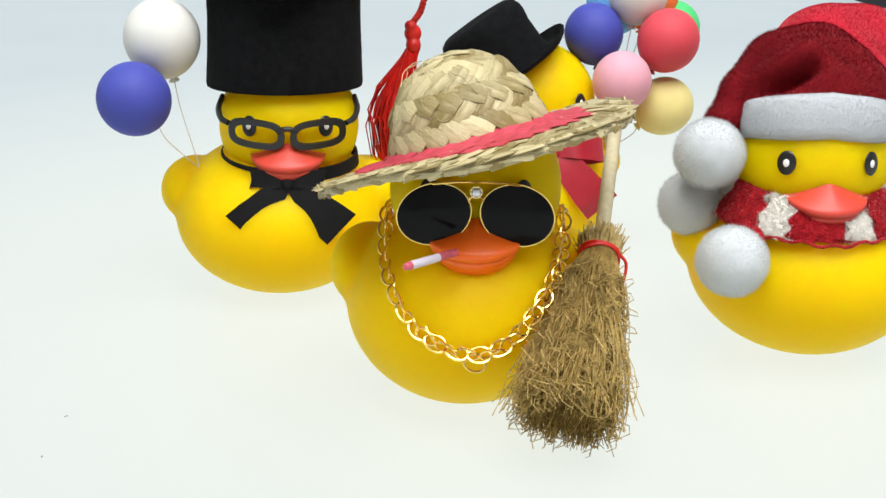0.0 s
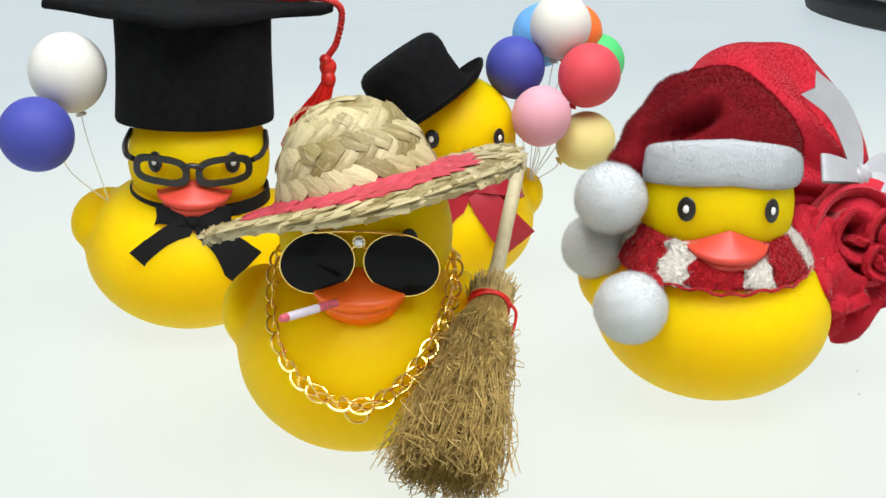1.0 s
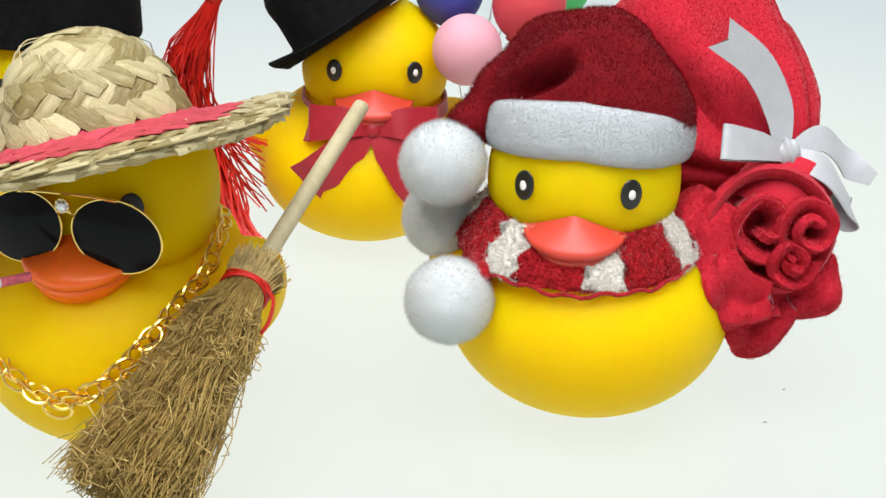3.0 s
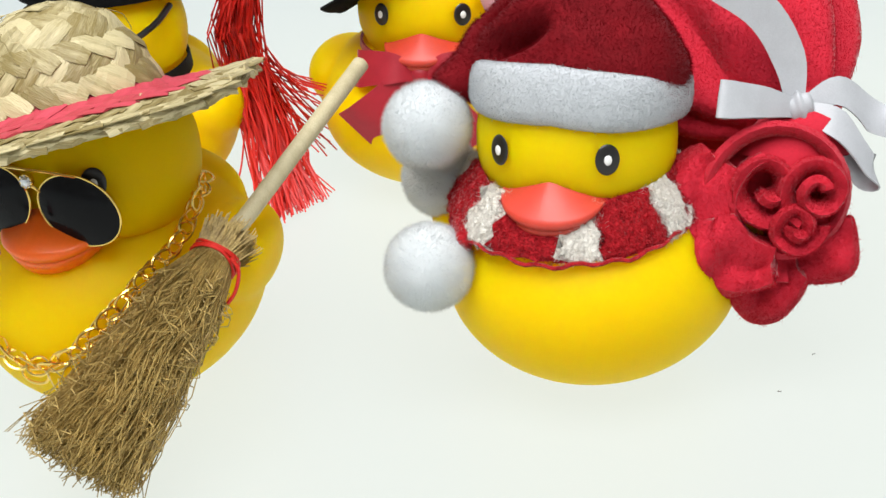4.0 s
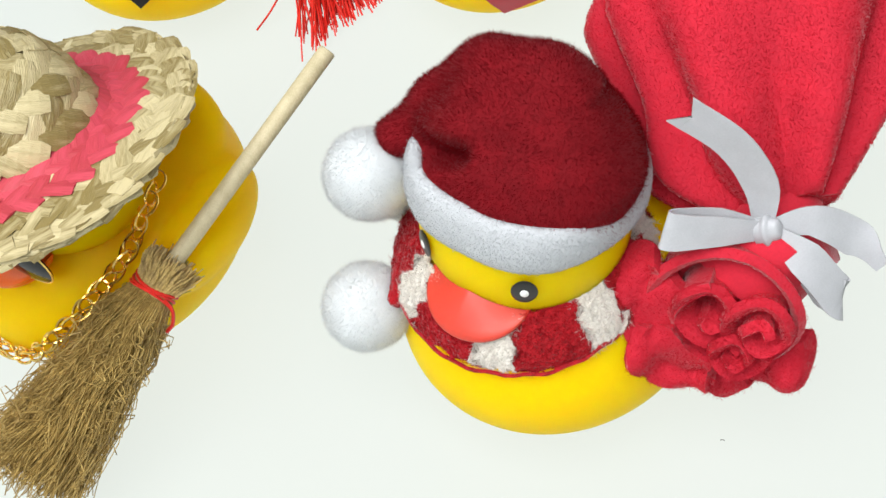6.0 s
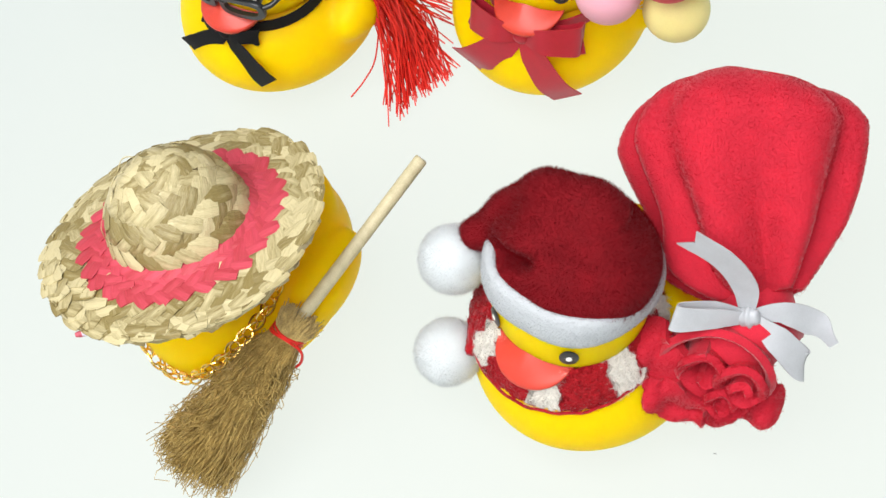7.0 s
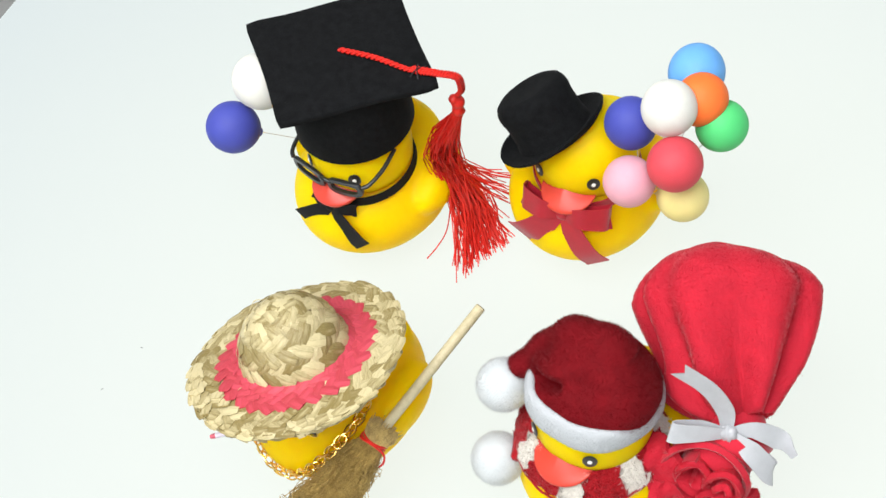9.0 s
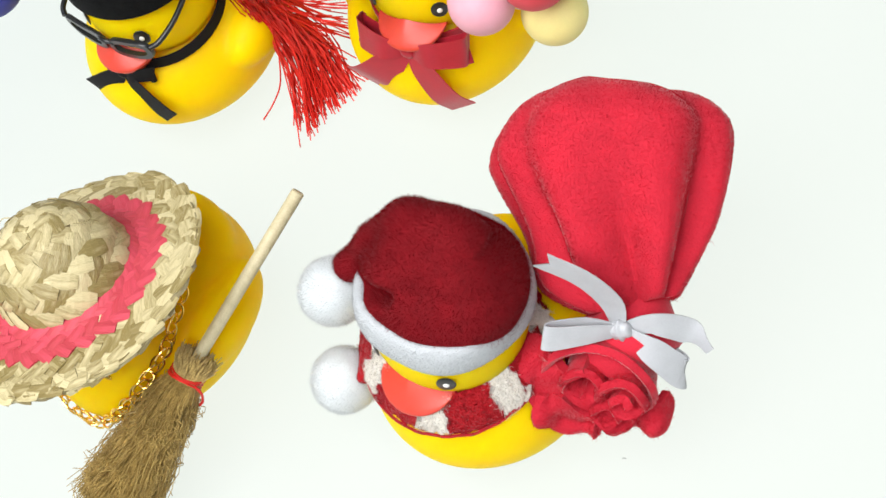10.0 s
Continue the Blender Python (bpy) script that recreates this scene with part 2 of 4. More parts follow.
def tube(pts, radius, sides=8, closed=False, up=(0.0, 0.0, 1.0)):
    pts = [Vector(q) for q in pts]
    rings = []
    for i, (t, s, u) in enumerate(frames_along(pts, up, closed)):
        r = radius(i / (len(pts) - 1)) if callable(radius) else radius
        rings.append([pts[i] + r * (math.cos(2 * math.pi * k / sides) * s + math.sin(2 * math.pi * k / sides) * u) for k in range(sides)])
    return loft(rings, loop=closed)


def strip(pts, sides, thick=0.0004, notch=0.0):
    """A ribbon: centre points, half-width vectors, thickness."""
    rings = []
    pts, sides = [Vector(q) for q in pts], [Vector(s) for s in sides]
    for i, q in enumerate(pts):
        t = (pts[min(i + 1, len(pts) - 1)] - pts[max(i - 1, 0)]).normalized()
        nrm = t.cross(sides[i]).normalized() * thick / 2
        mid = q - t * notch if i == len(pts) - 1 else q
        rings.append([q - sides[i] + nrm, mid + nrm * 1.4, q + sides[i] + nrm, q + sides[i] - nrm, mid - nrm * 0.6, q - sides[i] - nrm])
    return loft(rings)


def blended(meshes, voxel, rounds, shrink=0.6):
    """Several closed shapes melted into one skin."""
    tmp = new("tmp", joined(meshes))
    md = tmp.modifiers.new("melt", "REMESH")
    md.mode, md.voxel_size = "VOXEL", voxel
    sm = tmp.modifiers.new("soft", "SMOOTH")
    sm.iterations, sm.factor = rounds, shrink
    dg = bpy.context.evaluated_depsgraph_get()
    me = bpy.data.meshes.new_from_object(tmp.evaluated_get(dg))
    old = tmp.data
    bpy.data.objects.remove(tmp)
    bpy.data.meshes.remove(old)
    return me


def fur(me, count, length, width, seed, lean=(0.0, 0.0, 0.0), mess=0.55, inset=0.15):
    """Short blades standing on a skin, at a slight lean."""
    rng = np.random.default_rng(seed)
    me.calc_loop_triangles()
    co = np.zeros(len(me.vertices) * 3)
    me.vertices.foreach_get("co", co)
    co = co.reshape(-1, 3)
    tri = np.zeros(len(me.loop_triangles) * 3, dtype=np.int64)
    me.loop_triangles.foreach_get("vertices", tri)
    tri = tri.reshape(-1, 3)
    a, b, c = co[tri[:, 0]], co[tri[:, 1]], co[tri[:, 2]]
    cr = np.cross(b - a, c - a)
    area = np.linalg.norm(cr, axis=1) + 1e-16
    pick = rng.choice(len(tri), size=count, p=area / area.sum())
    u, v = rng.random(count), rng.random(count)
    flip = u + v > 1
    u[flip], v[flip] = 1 - u[flip], 1 - v[flip]
    p = a[pick] + u[:, None] * (b - a)[pick] + v[:, None] * (c - a)[pick]
    nrm = (cr / area[:, None])[pick]
    way = nrm + rng.normal(0, mess, (count, 3)) + np.array(lean)
    way /= np.linalg.norm(way, axis=1)[:, None]
    side = np.cross(way, rng.normal(0, 1, (count, 3)))
    side /= np.linalg.norm(side, axis=1)[:, None] + 1e-9
    ln = length * (0.6 + 0.6 * rng.random(count))[:, None]
    base = p - nrm * length * inset
    verts = np.empty((count * 3, 3))
    verts[0::3], verts[1::3], verts[2::3] = base - side * width / 2, base + side * width / 2, base + way * ln
    out = mesh(verts.tolist(), np.arange(count * 3).reshape(-1, 3).tolist())
    return out


def under(y):
    """The panel's height below a point of the unlevelled plan."""
    return G + 0.0279 * y


def box(lo, hi):
    x0, y0, z0 = lo
    x1, y1, z1 = hi
    v = [(x, y, z) for z in (z0, z1) for x, y in ((x0, y0), (x1, y0), (x1, y1), (x0, y1))]
    return mesh(v, [(3, 2, 1, 0), (4, 5, 6, 7), (0, 1, 5, 4), (1, 2, 6, 5), (2, 3, 7, 6), (3, 0, 4, 7)])


def plain(name, me, mat, label, category, kind="structure"):
    me.materials.append(mat)
    return tagged(new(name, me), label, category, kind=kind)


# ---- the room and the lit table ----
TABLE_Z = -0.75
plain("floor", box((-1.6, -1.6, TABLE_Z - 0.1), (2.4, 2.3, TABLE_Z)), FLOOR_VINYL, "plain grey vinyl studio floor", "floor")
plain("wall_south", box((-1.6, -1.7, TABLE_Z), (2.4, -1.6, 1.6)), WALL_PAINT, "plain white painted studio wall", "wall")
plain("wall_north", box((-1.6, 2.3, TABLE_Z), (2.4, 2.4, 1.6)), WALL_PAINT, "plain white painted studio wall", "wall")
plain("wall_west", box((-1.7, -1.7, TABLE_Z), (-1.6, 2.4, 1.6)), WALL_PAINT, "plain white painted studio wall", "wall")
plain("wall_east", box((2.4, -1.7, TABLE_Z), (2.5, 2.4, 1.6)), WALL_PAINT, "plain white painted studio wall", "wall")
plain("ceiling", box((-1.7, -1.7, 1.6), (2.5, 2.4, 1.7)), CEIL_PAINT, "plain white ceiling", "ceiling")

table = thing("light_table", pose(0, 0, 0), "white acrylic photo table lit from below", "table", kind="structure")


def rounded_slab(x0, y0, x1, y1, z0, z1, r, edge):
    def outline(inset, z):
        out = []
        for cx, cy, a0 in ((x1 - r, y1 - r, 0), (x0 + r, y1 - r, 90), (x0 + r, y0 + r, 180), (x1 - r, y0 + r, 270)):
            for k in range(9):
                a = radians(a0 + 90 * k / 8)
                out.append(Vector((cx + (r - inset) * math.cos(a), cy + (r - inset) * math.sin(a), z)))
        return out
    return loft([outline(edge, z0), outline(0, z0 + edge), outline(0, z1 - edge), outline(edge * 0.3, z1 - edge * 0.3), outline(edge, z1)])


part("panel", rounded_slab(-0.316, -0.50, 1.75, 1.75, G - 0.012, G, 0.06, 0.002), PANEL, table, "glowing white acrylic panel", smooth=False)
part("rim", rounded_slab(-0.321, -0.512, 1.762, 1.762, G - 0.05, G - 0.0125, 0.07, 0.003), PANEL_RIM, table, "grey aluminium frame", smooth=False)
for lx, ly in ((-0.25, -0.45), (1.7, -0.45), (1.7, 1.7), (-0.25, 1.7)):
    part("leg", tube([(lx, ly, TABLE_Z), (lx, ly, -0.04)], 0.02, 12), PANEL_RIM, table)

ceiling_softbox = thing("softbox", SOFTBOX @ pose(0, 0, 0.02), "white fabric studio softbox above the table", "studio light")
part("housing", box((-0.68, -0.58, 0), (0.68, 0.58, 0.05)), PLASTIC_BLACK, ceiling_softbox, smooth=False)
hang = (SOFTBOX @ pose(0, 0, 0.02)).inverted() @ Vector((0.03, -0.50, 1.6))
part("hanging_pole", tube([(0, 0, 0.04), hang], 0.016, 12), PANEL_RIM, ceiling_softbox, "grey metal ceiling pole")

lamp_base = thing("lamp_base", pose(0.965, 0.955, G), "white round lamp foot on a near-black ring", "lamp base")
# Near-black ring, 3 cm high, between the panel and the white dish.
part("ring", loft([[Vector((r * math.cos(2 * math.pi * k / 48), r * math.sin(2 * math.pi * k / 48), z)) for k in range(48)] for r, z in ((0.27, 0.0), (0.285, 0.004), (0.29, 0.02), (0.28, 0.03))]), RING_BLACK, lamp_base, "near-black ring")
part("dish", loft([[Vector((r * math.cos(2 * math.pi * k / 48), r * math.sin(2 * math.pi * k / 48), z)) for k in range(48)] for r, z in ((0.28, 0.03), (0.30, 0.04), (0.30, 0.06), (0.28, 0.075), (0.15, 0.09), (0.03, 0.095))]), GLOSS_WHITE, lamp_base)

# ---- the ducks ----
HEAD_Z, HEAD_R = 0.060, 0.0258
BODY_C, BODY_R = Vector((0, 0.0062, 0.0215)), Vector((0.0388, 0.0440, 0.0318))


def flat_foot(v):
    return Vector((v.x, v.y, max(v.z, -0.959)))


def duck_body():
    shapes = [ellipsoid(BODY_C, BODY_R, 56, 36, shape=flat_foot)]
    for s in (-1, 1):
        shapes.append(ellipsoid((s * 0.0318, 0.016, 0.0285), (0.0115, 0.023, 0.0138), 32, 20, turn=Euler((radians(-8), radians(s * 14), radians(s * 12))).to_matrix()))
    shapes.append(ellipsoid((0, 0.030, 0.033), (0.025, 0.019, 0.015), 32, 20, turn=Euler((radians(24), 0, 0)).to_matrix()))
    shapes.append(ellipsoid((0, 0.002, 0.046), (0.021, 0.021, 0.010), 28, 18))
    me = blended(shapes, 0.0013, 7)
    low = min(v.co.z for v in me.vertices)
    for v in me.vertices:
        v.co.z += (G + 0.0002 - low) * max(0, min(1, (0.03 - v.co.z) / 0.03))
    return me


def head_shape(v):
    w = 1 + 0.05 * max(0, -v.z)
    return Vector((v.x * w, v.y, v.z))


def bill_rings(wide, reach, corner_z, tip_z, peak, under_z, nose):
    """A bill as a fan of rings from its root in the head, over the upper face to the lip, and back below."""
    def outline(a, k, z_add):
        c, q = math.cos(a), math.sin(a)
        return Vector((wide * k * c, -0.0195 - reach * k * q ** 0.9, corner_z + (tip_z - corner_z) * q + z_add))

    def root(a):
        c = abs(math.cos(a))
        return Vector((wide * 0.97 * math.cos(a), -0.0170 - 0.0062 * (1 - c * c), corner_z + peak * (1 - c ** 1.15)))
    rings = []
    angles = [math.pi * k / 40 for k in range(41)]
    for u in (0.0, 0.2, 0.4, 0.6, 0.8, 0.93):
        rings.append([root(a).lerp(outline(a, 1, 0.0006), u) + Vector((0, 0, nose * math.sin(u * math.pi) * math.sin(a))) for a in angles])
    rings.append([outline(a, 1.0, 0.0003) for a in angles])
    rings.append([outline(a, 1.0, -0.0004) for a in angles])
    rings.append([outline(a, 0.97, -0.0012) for a in angles])
    rings.append([outline(a, 0.86, -0.0018) + Vector((0, 0, under_z * 0.6)) for a in angles])
    rings.append([outline(a, 0.55, -0.0018) + Vector((0, 0.004, under_z)) for a in angles])
    rings.append([Vector((wide * 0.5 * math.cos(a), -0.014, corner_z - 0.002)) for a in angles])
    return loft(rings, closed=False, loop=True)


def on_head(x, z, out=0.0):
    """A point and normal on the front of the head, in the duck's frame."""
    dz = z - HEAD_Z
    r = HEAD_R + out
    y = -math.sqrt(max(1e-8, r * r - x * x - dz * dz))
    p = Vector((x, y, z))
    return p, (p - Vector((0, 0, HEAD_Z))).normalized()


def facing(p, nrm):
    """A pose at p whose z axis is nrm and whose y axis points up."""
    z = nrm.normalized()
    x = Vector((0, 0, 1)).cross(z).normalized()
    y = z.cross(x)
    return Matrix(((x.x, y.x, z.x, p.x), (x.y, y.y, z.y, p.y), (x.z, y.z, z.z, p.z), (0, 0, 0, 1)))


BODY_MESH = duck_body()
HEAD_MESH = ellipsoid((0, 0, HEAD_Z), (HEAD_R, HEAD_R * 0.98, HEAD_R), 48, 32, shape=head_shape)
UPPER_MESH = bill_rings(0.0134, 0.0140, 0.0515, 0.0484, 0.0062, -0.001, 0.0006)
LOWER_MESH = bill_rings(0.0122, 0.0128, 0.0494, 0.0462, 0.0010, -0.0022, 0.0)
EYE_MESH = ellipsoid((0, 0, 0), (0.0031, 0.0040, 0.0006), 24, 10)
GLINT_MESH = ellipsoid((0, 0, 0.0004), (0.0011, 0.0014, 0.0005), 16, 8)


def rubber_duck(m, bill_paint, label, head=None, shift=0.0, wide=1.0, beak=Matrix()):
    duck = thing("rubber_duck", m, label, "rubber duck", "rubber ducks")
    part("body", BODY_MESH, VINYL, duck, at=pose(shift, 0, 0) @ Matrix.Diagonal((wide, 1, 1, 1)))
    part("head", head or HEAD_MESH, VINYL, duck)
    bill = part("bill", UPPER_MESH.copy(), bill_paint, duck, "glossy orange-red bill", at=beak)
    part("lower_bill", LOWER_MESH.copy(), bill_paint, bill)
    for s in (-1, 1):
        eye = part("eye", EYE_MESH, EYE_BLACK, duck, "black painted eye with a white dot", at=facing(*on_head(s * 0.0136, 0.0625, 0.0001)))
        part("glint", GLINT_MESH, EYE_WHITE, eye)
    return duck


def duck_pose(x, y, turn):
    """A duck standing level on the panel, its eyes at their height in the plan."""
    eyes = LEVEL @ Vector((x, y, 0.0625))
    tall = (eyes.z - G) / (0.0625 - G)
    return pose(eyes.x, eyes.y, G, 0, 0, turn) @ Matrix.Diagonal((1, 1, tall, 1)) @ pose(0, 0, -G)


DUCK_A = duck_pose(0.0285, 0.0165, -14)
DUCK_B = duck_pose(-0.0130, 0.1345, -8.5)
DUCK_C = duck_pose(0.0910, 0.1680, 0)
DUCK_D = duck_pose(0.1490, 0.0375, -11.5)
HAT_A, HAT_A_N = Vector((0.0254, 0.0100, 0.0728)), Vector((-0.235, 0.175, 0.955)).normalized()


TH_C, TH_N = Vector((0.0797, 0.1612, 0.0725)), Vector((-0.56, 0.14, 0.82)).normalized()


def pressed_head(me, m, at, way, inner):
    """The head flattened where a brim sits on it."""
    out = me.copy()
    to_world, c, n = m, LEVEL @ at, LEVEL.to_3x3() @ way
    back = m.inverted()
    for v in out.vertices:
        w = to_world @ v.co
        d = (w - c).dot(n)
        if d > -0.0015 and (w - c - n * d).length > inner:
            v.co = back @ (w - n * (d + 0.0015))
    out.update()
    return out


rubber_duck(DUCK_A, BILL_ORANGE, "yellow rubber duck wearing a straw hat and sunglasses", pressed_head(HEAD_MESH, DUCK_A, HAT_A, HAT_A_N, 0.0205), -0.0026, 0.95, pose(0, 0.0012, -0.0078) @ Matrix.Diagonal((1.08, 1.06, 1.12, 1)))
rubber_duck(DUCK_B, BILL_RED, "yellow rubber duck in a black graduation cap and glasses", shift=-0.0038, wide=1.02)
rubber_duck(DUCK_C, BILL_RED, "yellow rubber duck in a tilted black top hat", pressed_head(HEAD_MESH, DUCK_C, TH_C, TH_N, 0.0170), shift=-0.0030)
rubber_duck(DUCK_D, BILL_RED, "yellow rubber duck in a red and white winter hat", shift=0.0030, wide=1.03)


def tilted(p, n):
    """A pose at p whose z axis is n, its x axis kept near the world's."""
    z = Vector(n).normalized()
    x = (Vector((1, 0, 0)) - z * z.x).normalized()
    y = z.cross(x)
    return Matrix(((x.x, y.x, z.x, p[0]), (x.y, y.y, z.y, p[1]), (x.z, y.z, z.z, p[2]), (0, 0, 0, 1)))


# ---- straw hat ----
HAT_PROFILE = [(0.0003, 0.0266), (0.0055, 0.0260), (0.0105, 0.0240), (0.0155, 0.0200), (0.0193, 0.0144), (0.0216, 0.0078), (0.0232, 0.0025), (0.0272, 0.0006), (0.0335, 0.0000), (0.040, -0.0004), (0.0464, -0.0010)]
HAT_LEN = [0.0]
for (r0, z0), (r1, z1) in zip(HAT_PROFILE, HAT_PROFILE[1:]):
    HAT_LEN.append(HAT_LEN[-1] + math.hypot(r1 - r0, z1 - z0))


def hat_at(s, th):
    """The point and normal of the hat's skin at a way s down from the crown's top."""
    s = max(0, min(HAT_LEN[-1] - 1e-6, s))
    k = max(i for i in range(len(HAT_LEN) - 1) if HAT_LEN[i] <= s)
    u = (s - HAT_LEN[k]) / (HAT_LEN[k + 1] - HAT_LEN[k])
    (r0, z0), (r1, z1) = HAT_PROFILE[k], HAT_PROFILE[k + 1]
    r, z = r0 + u * (r1 - r0), z0 + u * (z1 - z0)
    wave = max(0, r - 0.026) / 0.02
    z += wave * (0.0018 * math.sin(2 * th + 0.6) + 0.0007 * math.sin(5 * th + 1))
    r *= 1 + 0.012 * math.sin(3 * th + 2) * min(1, wave + 0.3)
    dr, dz = r1 - r0, z1 - z0
    d = math.hypot(dr, dz)
    return Vector((r * math.cos(th), r * math.sin(th), z)), Vector((-dz / d * math.cos(th), -dz / d * math.sin(th), dr / d))


straw_hat = thing("straw_hat", tilted(HAT_A, HAT_A_N), "woven natural straw hat with a red band, tilted on a duck", "hat", level=True)


def hat_skin(s0, s1, n, thick):
    """A thin shell of the hat between two ways down."""
    outer = [[hat_at(s0 + (s1 - s0) * i / n, 2 * math.pi * k / 64) for k in range(64)] for i in range(n + 1)]
    rings = [[p for p, _ in ring] for ring in outer]
    rings += [[p - q * thick for p, q in ring] for ring in reversed(outer)]
    return loft(rings, loop=True)


BRIM_S = HAT_LEN[7]
crown = part("crown", hat_skin(0, BRIM_S, 16, 0.0008), STRAW_GAP_SHADE, straw_hat)
brim = part("brim", hat_skin(BRIM_S, HAT_LEN[-1], 10, 0.0011), STRAW_GAP_SHADE, straw_hat)
band = part("band", hat_skin(HAT_LEN[5] + 0.0025, HAT_LEN[7] + 0.0030, 8, 0.0006), STRAW_RED, straw_hat, "faded red dyed straw band")
band.matrix_basis = pose(0, 0, 0.00035)


def straw_piece(length, width, bend, arch):
    rings = []
    for i in range(5):
        u = i / 4 * 2 - 1
        w = width / 2 * (1 - 0.25 * abs(u) ** 4)
        x, z = u * length / 2, -bend * u * u
        rings.append([Vector((x, y * w, z + arch * (1 - y * y) + dz)) for y, dz in ((-1, 0), (0, 0.0001), (1, 0), (0.9, -0.0003), (-0.9, -0.0003))])
    return loft(rings)


STRAWS = [straw_piece(0.0102, 0.0060, 0.0001, 0.0002), straw_piece(0.0096, 0.0065, 0.0001, 0.00025), straw_piece(0.0106, 0.0055, 0.00015, 0.0002)]
CROWN_STRAWS = [straw_piece(0.0102, 0.0060, 0.0007, 0.0004), straw_piece(0.0096, 0.0065, 0.0006, 0.00045), straw_piece(0.0106, 0.0055, 0.0007, 0.0004)]
RED_STRAWS = [straw_piece(0.0092, 0.0064, 0.0003, 0.0003), straw_piece(0.0098, 0.0058, 0.0004, 0.0003)]
for me in STRAWS + CROWN_STRAWS:
    me.materials.append(STRAW)
for me in RED_STRAWS:
    me.materials.append(STRAW_RED)
rng = random.Random(4)


def lay_straw(meshes, parent, s, th, slant, lift, tip):
    p, nrm = hat_at(s, th)
    down = (hat_at(s + 0.001, th)[0] - hat_at(s - 0.001, th)[0]).normalized()
    across = nrm.cross(down).normalized()
    x = (across * math.cos(slant) + down * math.sin(slant)).normalized()
    x = (x + nrm * (tip + rng.uniform(-0.03, 0.03))).normalized()
    y = nrm.cross(x).normalized()
    z = x.cross(y)
    p = p + nrm * lift
    m = Matrix(((x.x, y.x, z.x, p.x), (x.y, y.y, z.y, p.y), (x.z, y.z, z.z, p.z), (0, 0, 0, 1)))
    part("straw", rng.choice(meshes), None, parent, smooth=False, at=m)


def plait(meshes, parent, s, wide, pitch, lift, slant=0.72):
    """One round of the braid: straws lean alternately up and down from its middle and tuck under one another."""
    r = hat_at(s, 0)[0].xy.length
    n = max(4, round(2 * math.pi * r / pitch))
    a0 = rng.random() * 6
    for k in range(n):
        for half in (-1, 1):
            th = a0 + 2 * math.pi * (k + 0.25 * half + rng.uniform(-0.10, 0.10)) / n
            lay_straw(meshes, parent, s + half * wide * 0.24 + rng.uniform(-0.0004, 0.0004), th, half * slant + rng.uniform(-0.12, 0.12), lift + rng.uniform(0, 0.0003), 0.052)


for s, wide in ((0.0030, 0.0050), (0.0108, 0.0100), (0.0205, 0.0102), (0.0300, 0.0102)):
    plait(CROWN_STRAWS, crown, s, wide, 0.0060, 0.0010)
for s in (0.0392, 0.0442):
    plait(RED_STRAWS, band, s, 0.0056, 0.0064, 0.0007)
for s, wide, slant in ((BRIM_S + 0.0058, 0.0092, 0.72), (BRIM_S + 0.0138, 0.0092, 0.66), (BRIM_S + 0.0180, 0.0036, 0.16)):
    plait(STRAWS, brim, s, wide, 0.0062 if slant > 0.3 else 0.0090, 0.0005, slant)
EDGE = HAT_LEN[-1]
part("edge_roll", tube([hat_at(EDGE, 2 * math.pi * k / 72)[0] - hat_at(EDGE, 2 * math.pi * k / 72)[1] * 0.0008 for k in range(72)], 0.0015, 8, closed=True), STRAW, brim)
for k in range(72):
    th = 2 * math.pi * k / 72 + rng.uniform(-0.03, 0.03)
    p, nrm = hat_at(EDGE, th)
    out = Vector((math.cos(th), math.sin(th), 0))
    z = (out + nrm * rng.uniform(-0.3, 0.5)).normalized()
    x = (nrm.cross(out) * (0.9 if k % 2 else -0.9) + nrm * 0.28).normalized()
    x = (x - z * x.dot(z)).normalized()
    y = z.cross(x)
    p = p - nrm * 0.0006 + out * 0.0011
    part("edge_straw", STRAWS[k % 3], None, brim, smooth=False, at=Matrix(((x.x * 0.75, y.x * 0.45, z.x, p.x), (x.y * 0.75, y.y * 0.45, z.y, p.y), (x.z * 0.75, y.z * 0.45, z.z, p.z), (0, 0, 0, 1))))
for k in range(9):
    th, s = rng.uniform(0, 6.28), rng.uniform(0.006, 0.03)
    pts = []
    for i in range(5):
        p, nrm = hat_at(s + i * 0.003 * rng.uniform(0.5, 1), th + i * 0.09)
        pts.append(p + nrm * (0.0022 + 0.0012 * math.sin(i)))
    part("fibre", tube(smooth_path(pts, 10), 0.00012, 4), STRAW, crown)

# ---- sunglasses, cigarette and chain of the straw-hat duck ----
sunglasses = thing("sunglasses", DUCK_A @ pose(0, -0.0262, 0.0583), "round black sunglasses with thin gold rims and a stone", "sunglasses")


def lens_outline(a):
    x, z = 0.0105 * math.cos(a), 0.0089 * math.sin(a)
    z -= 0.0013 * math.cos(a)
    return x, z


for s in (-1, 1):
    turn = pose(s * 0.0119, -0.0004, -0.0012, 0, 0, s * 7)
    rings = []
    for q in (1.0, 0.97, 0.8, 0.5, 0.2):
        ring = []
        for k in range(40):
            x, z = lens_outline(2 * math.pi * k / 40)
            ring.append(turn @ Vector((s * x * q, -0.0014 * (1 - q * q) - 0.0002, z * q)))
        rings.append(ring)
    back = [[p + turn.to_3x3() @ Vector((0, 0.0007, 0)) for p in r] for r in reversed(rings)]
    lens = part("lens", loft(back + rings), LENS, sunglasses, "glossy black oval lens")
    rim_pts = [turn @ Vector((s * lens_outline(2 * math.pi * k / 48)[0] * 1.02, -0.0001, lens_outline(2 * math.pi * k / 48)[1] * 1.02)) for k in range(48)]
    part("rim", tube(rim_pts, 0.00026, 6, closed=True, up=(0, 1, 0.01)), GOLD, lens, "thin gold rim")
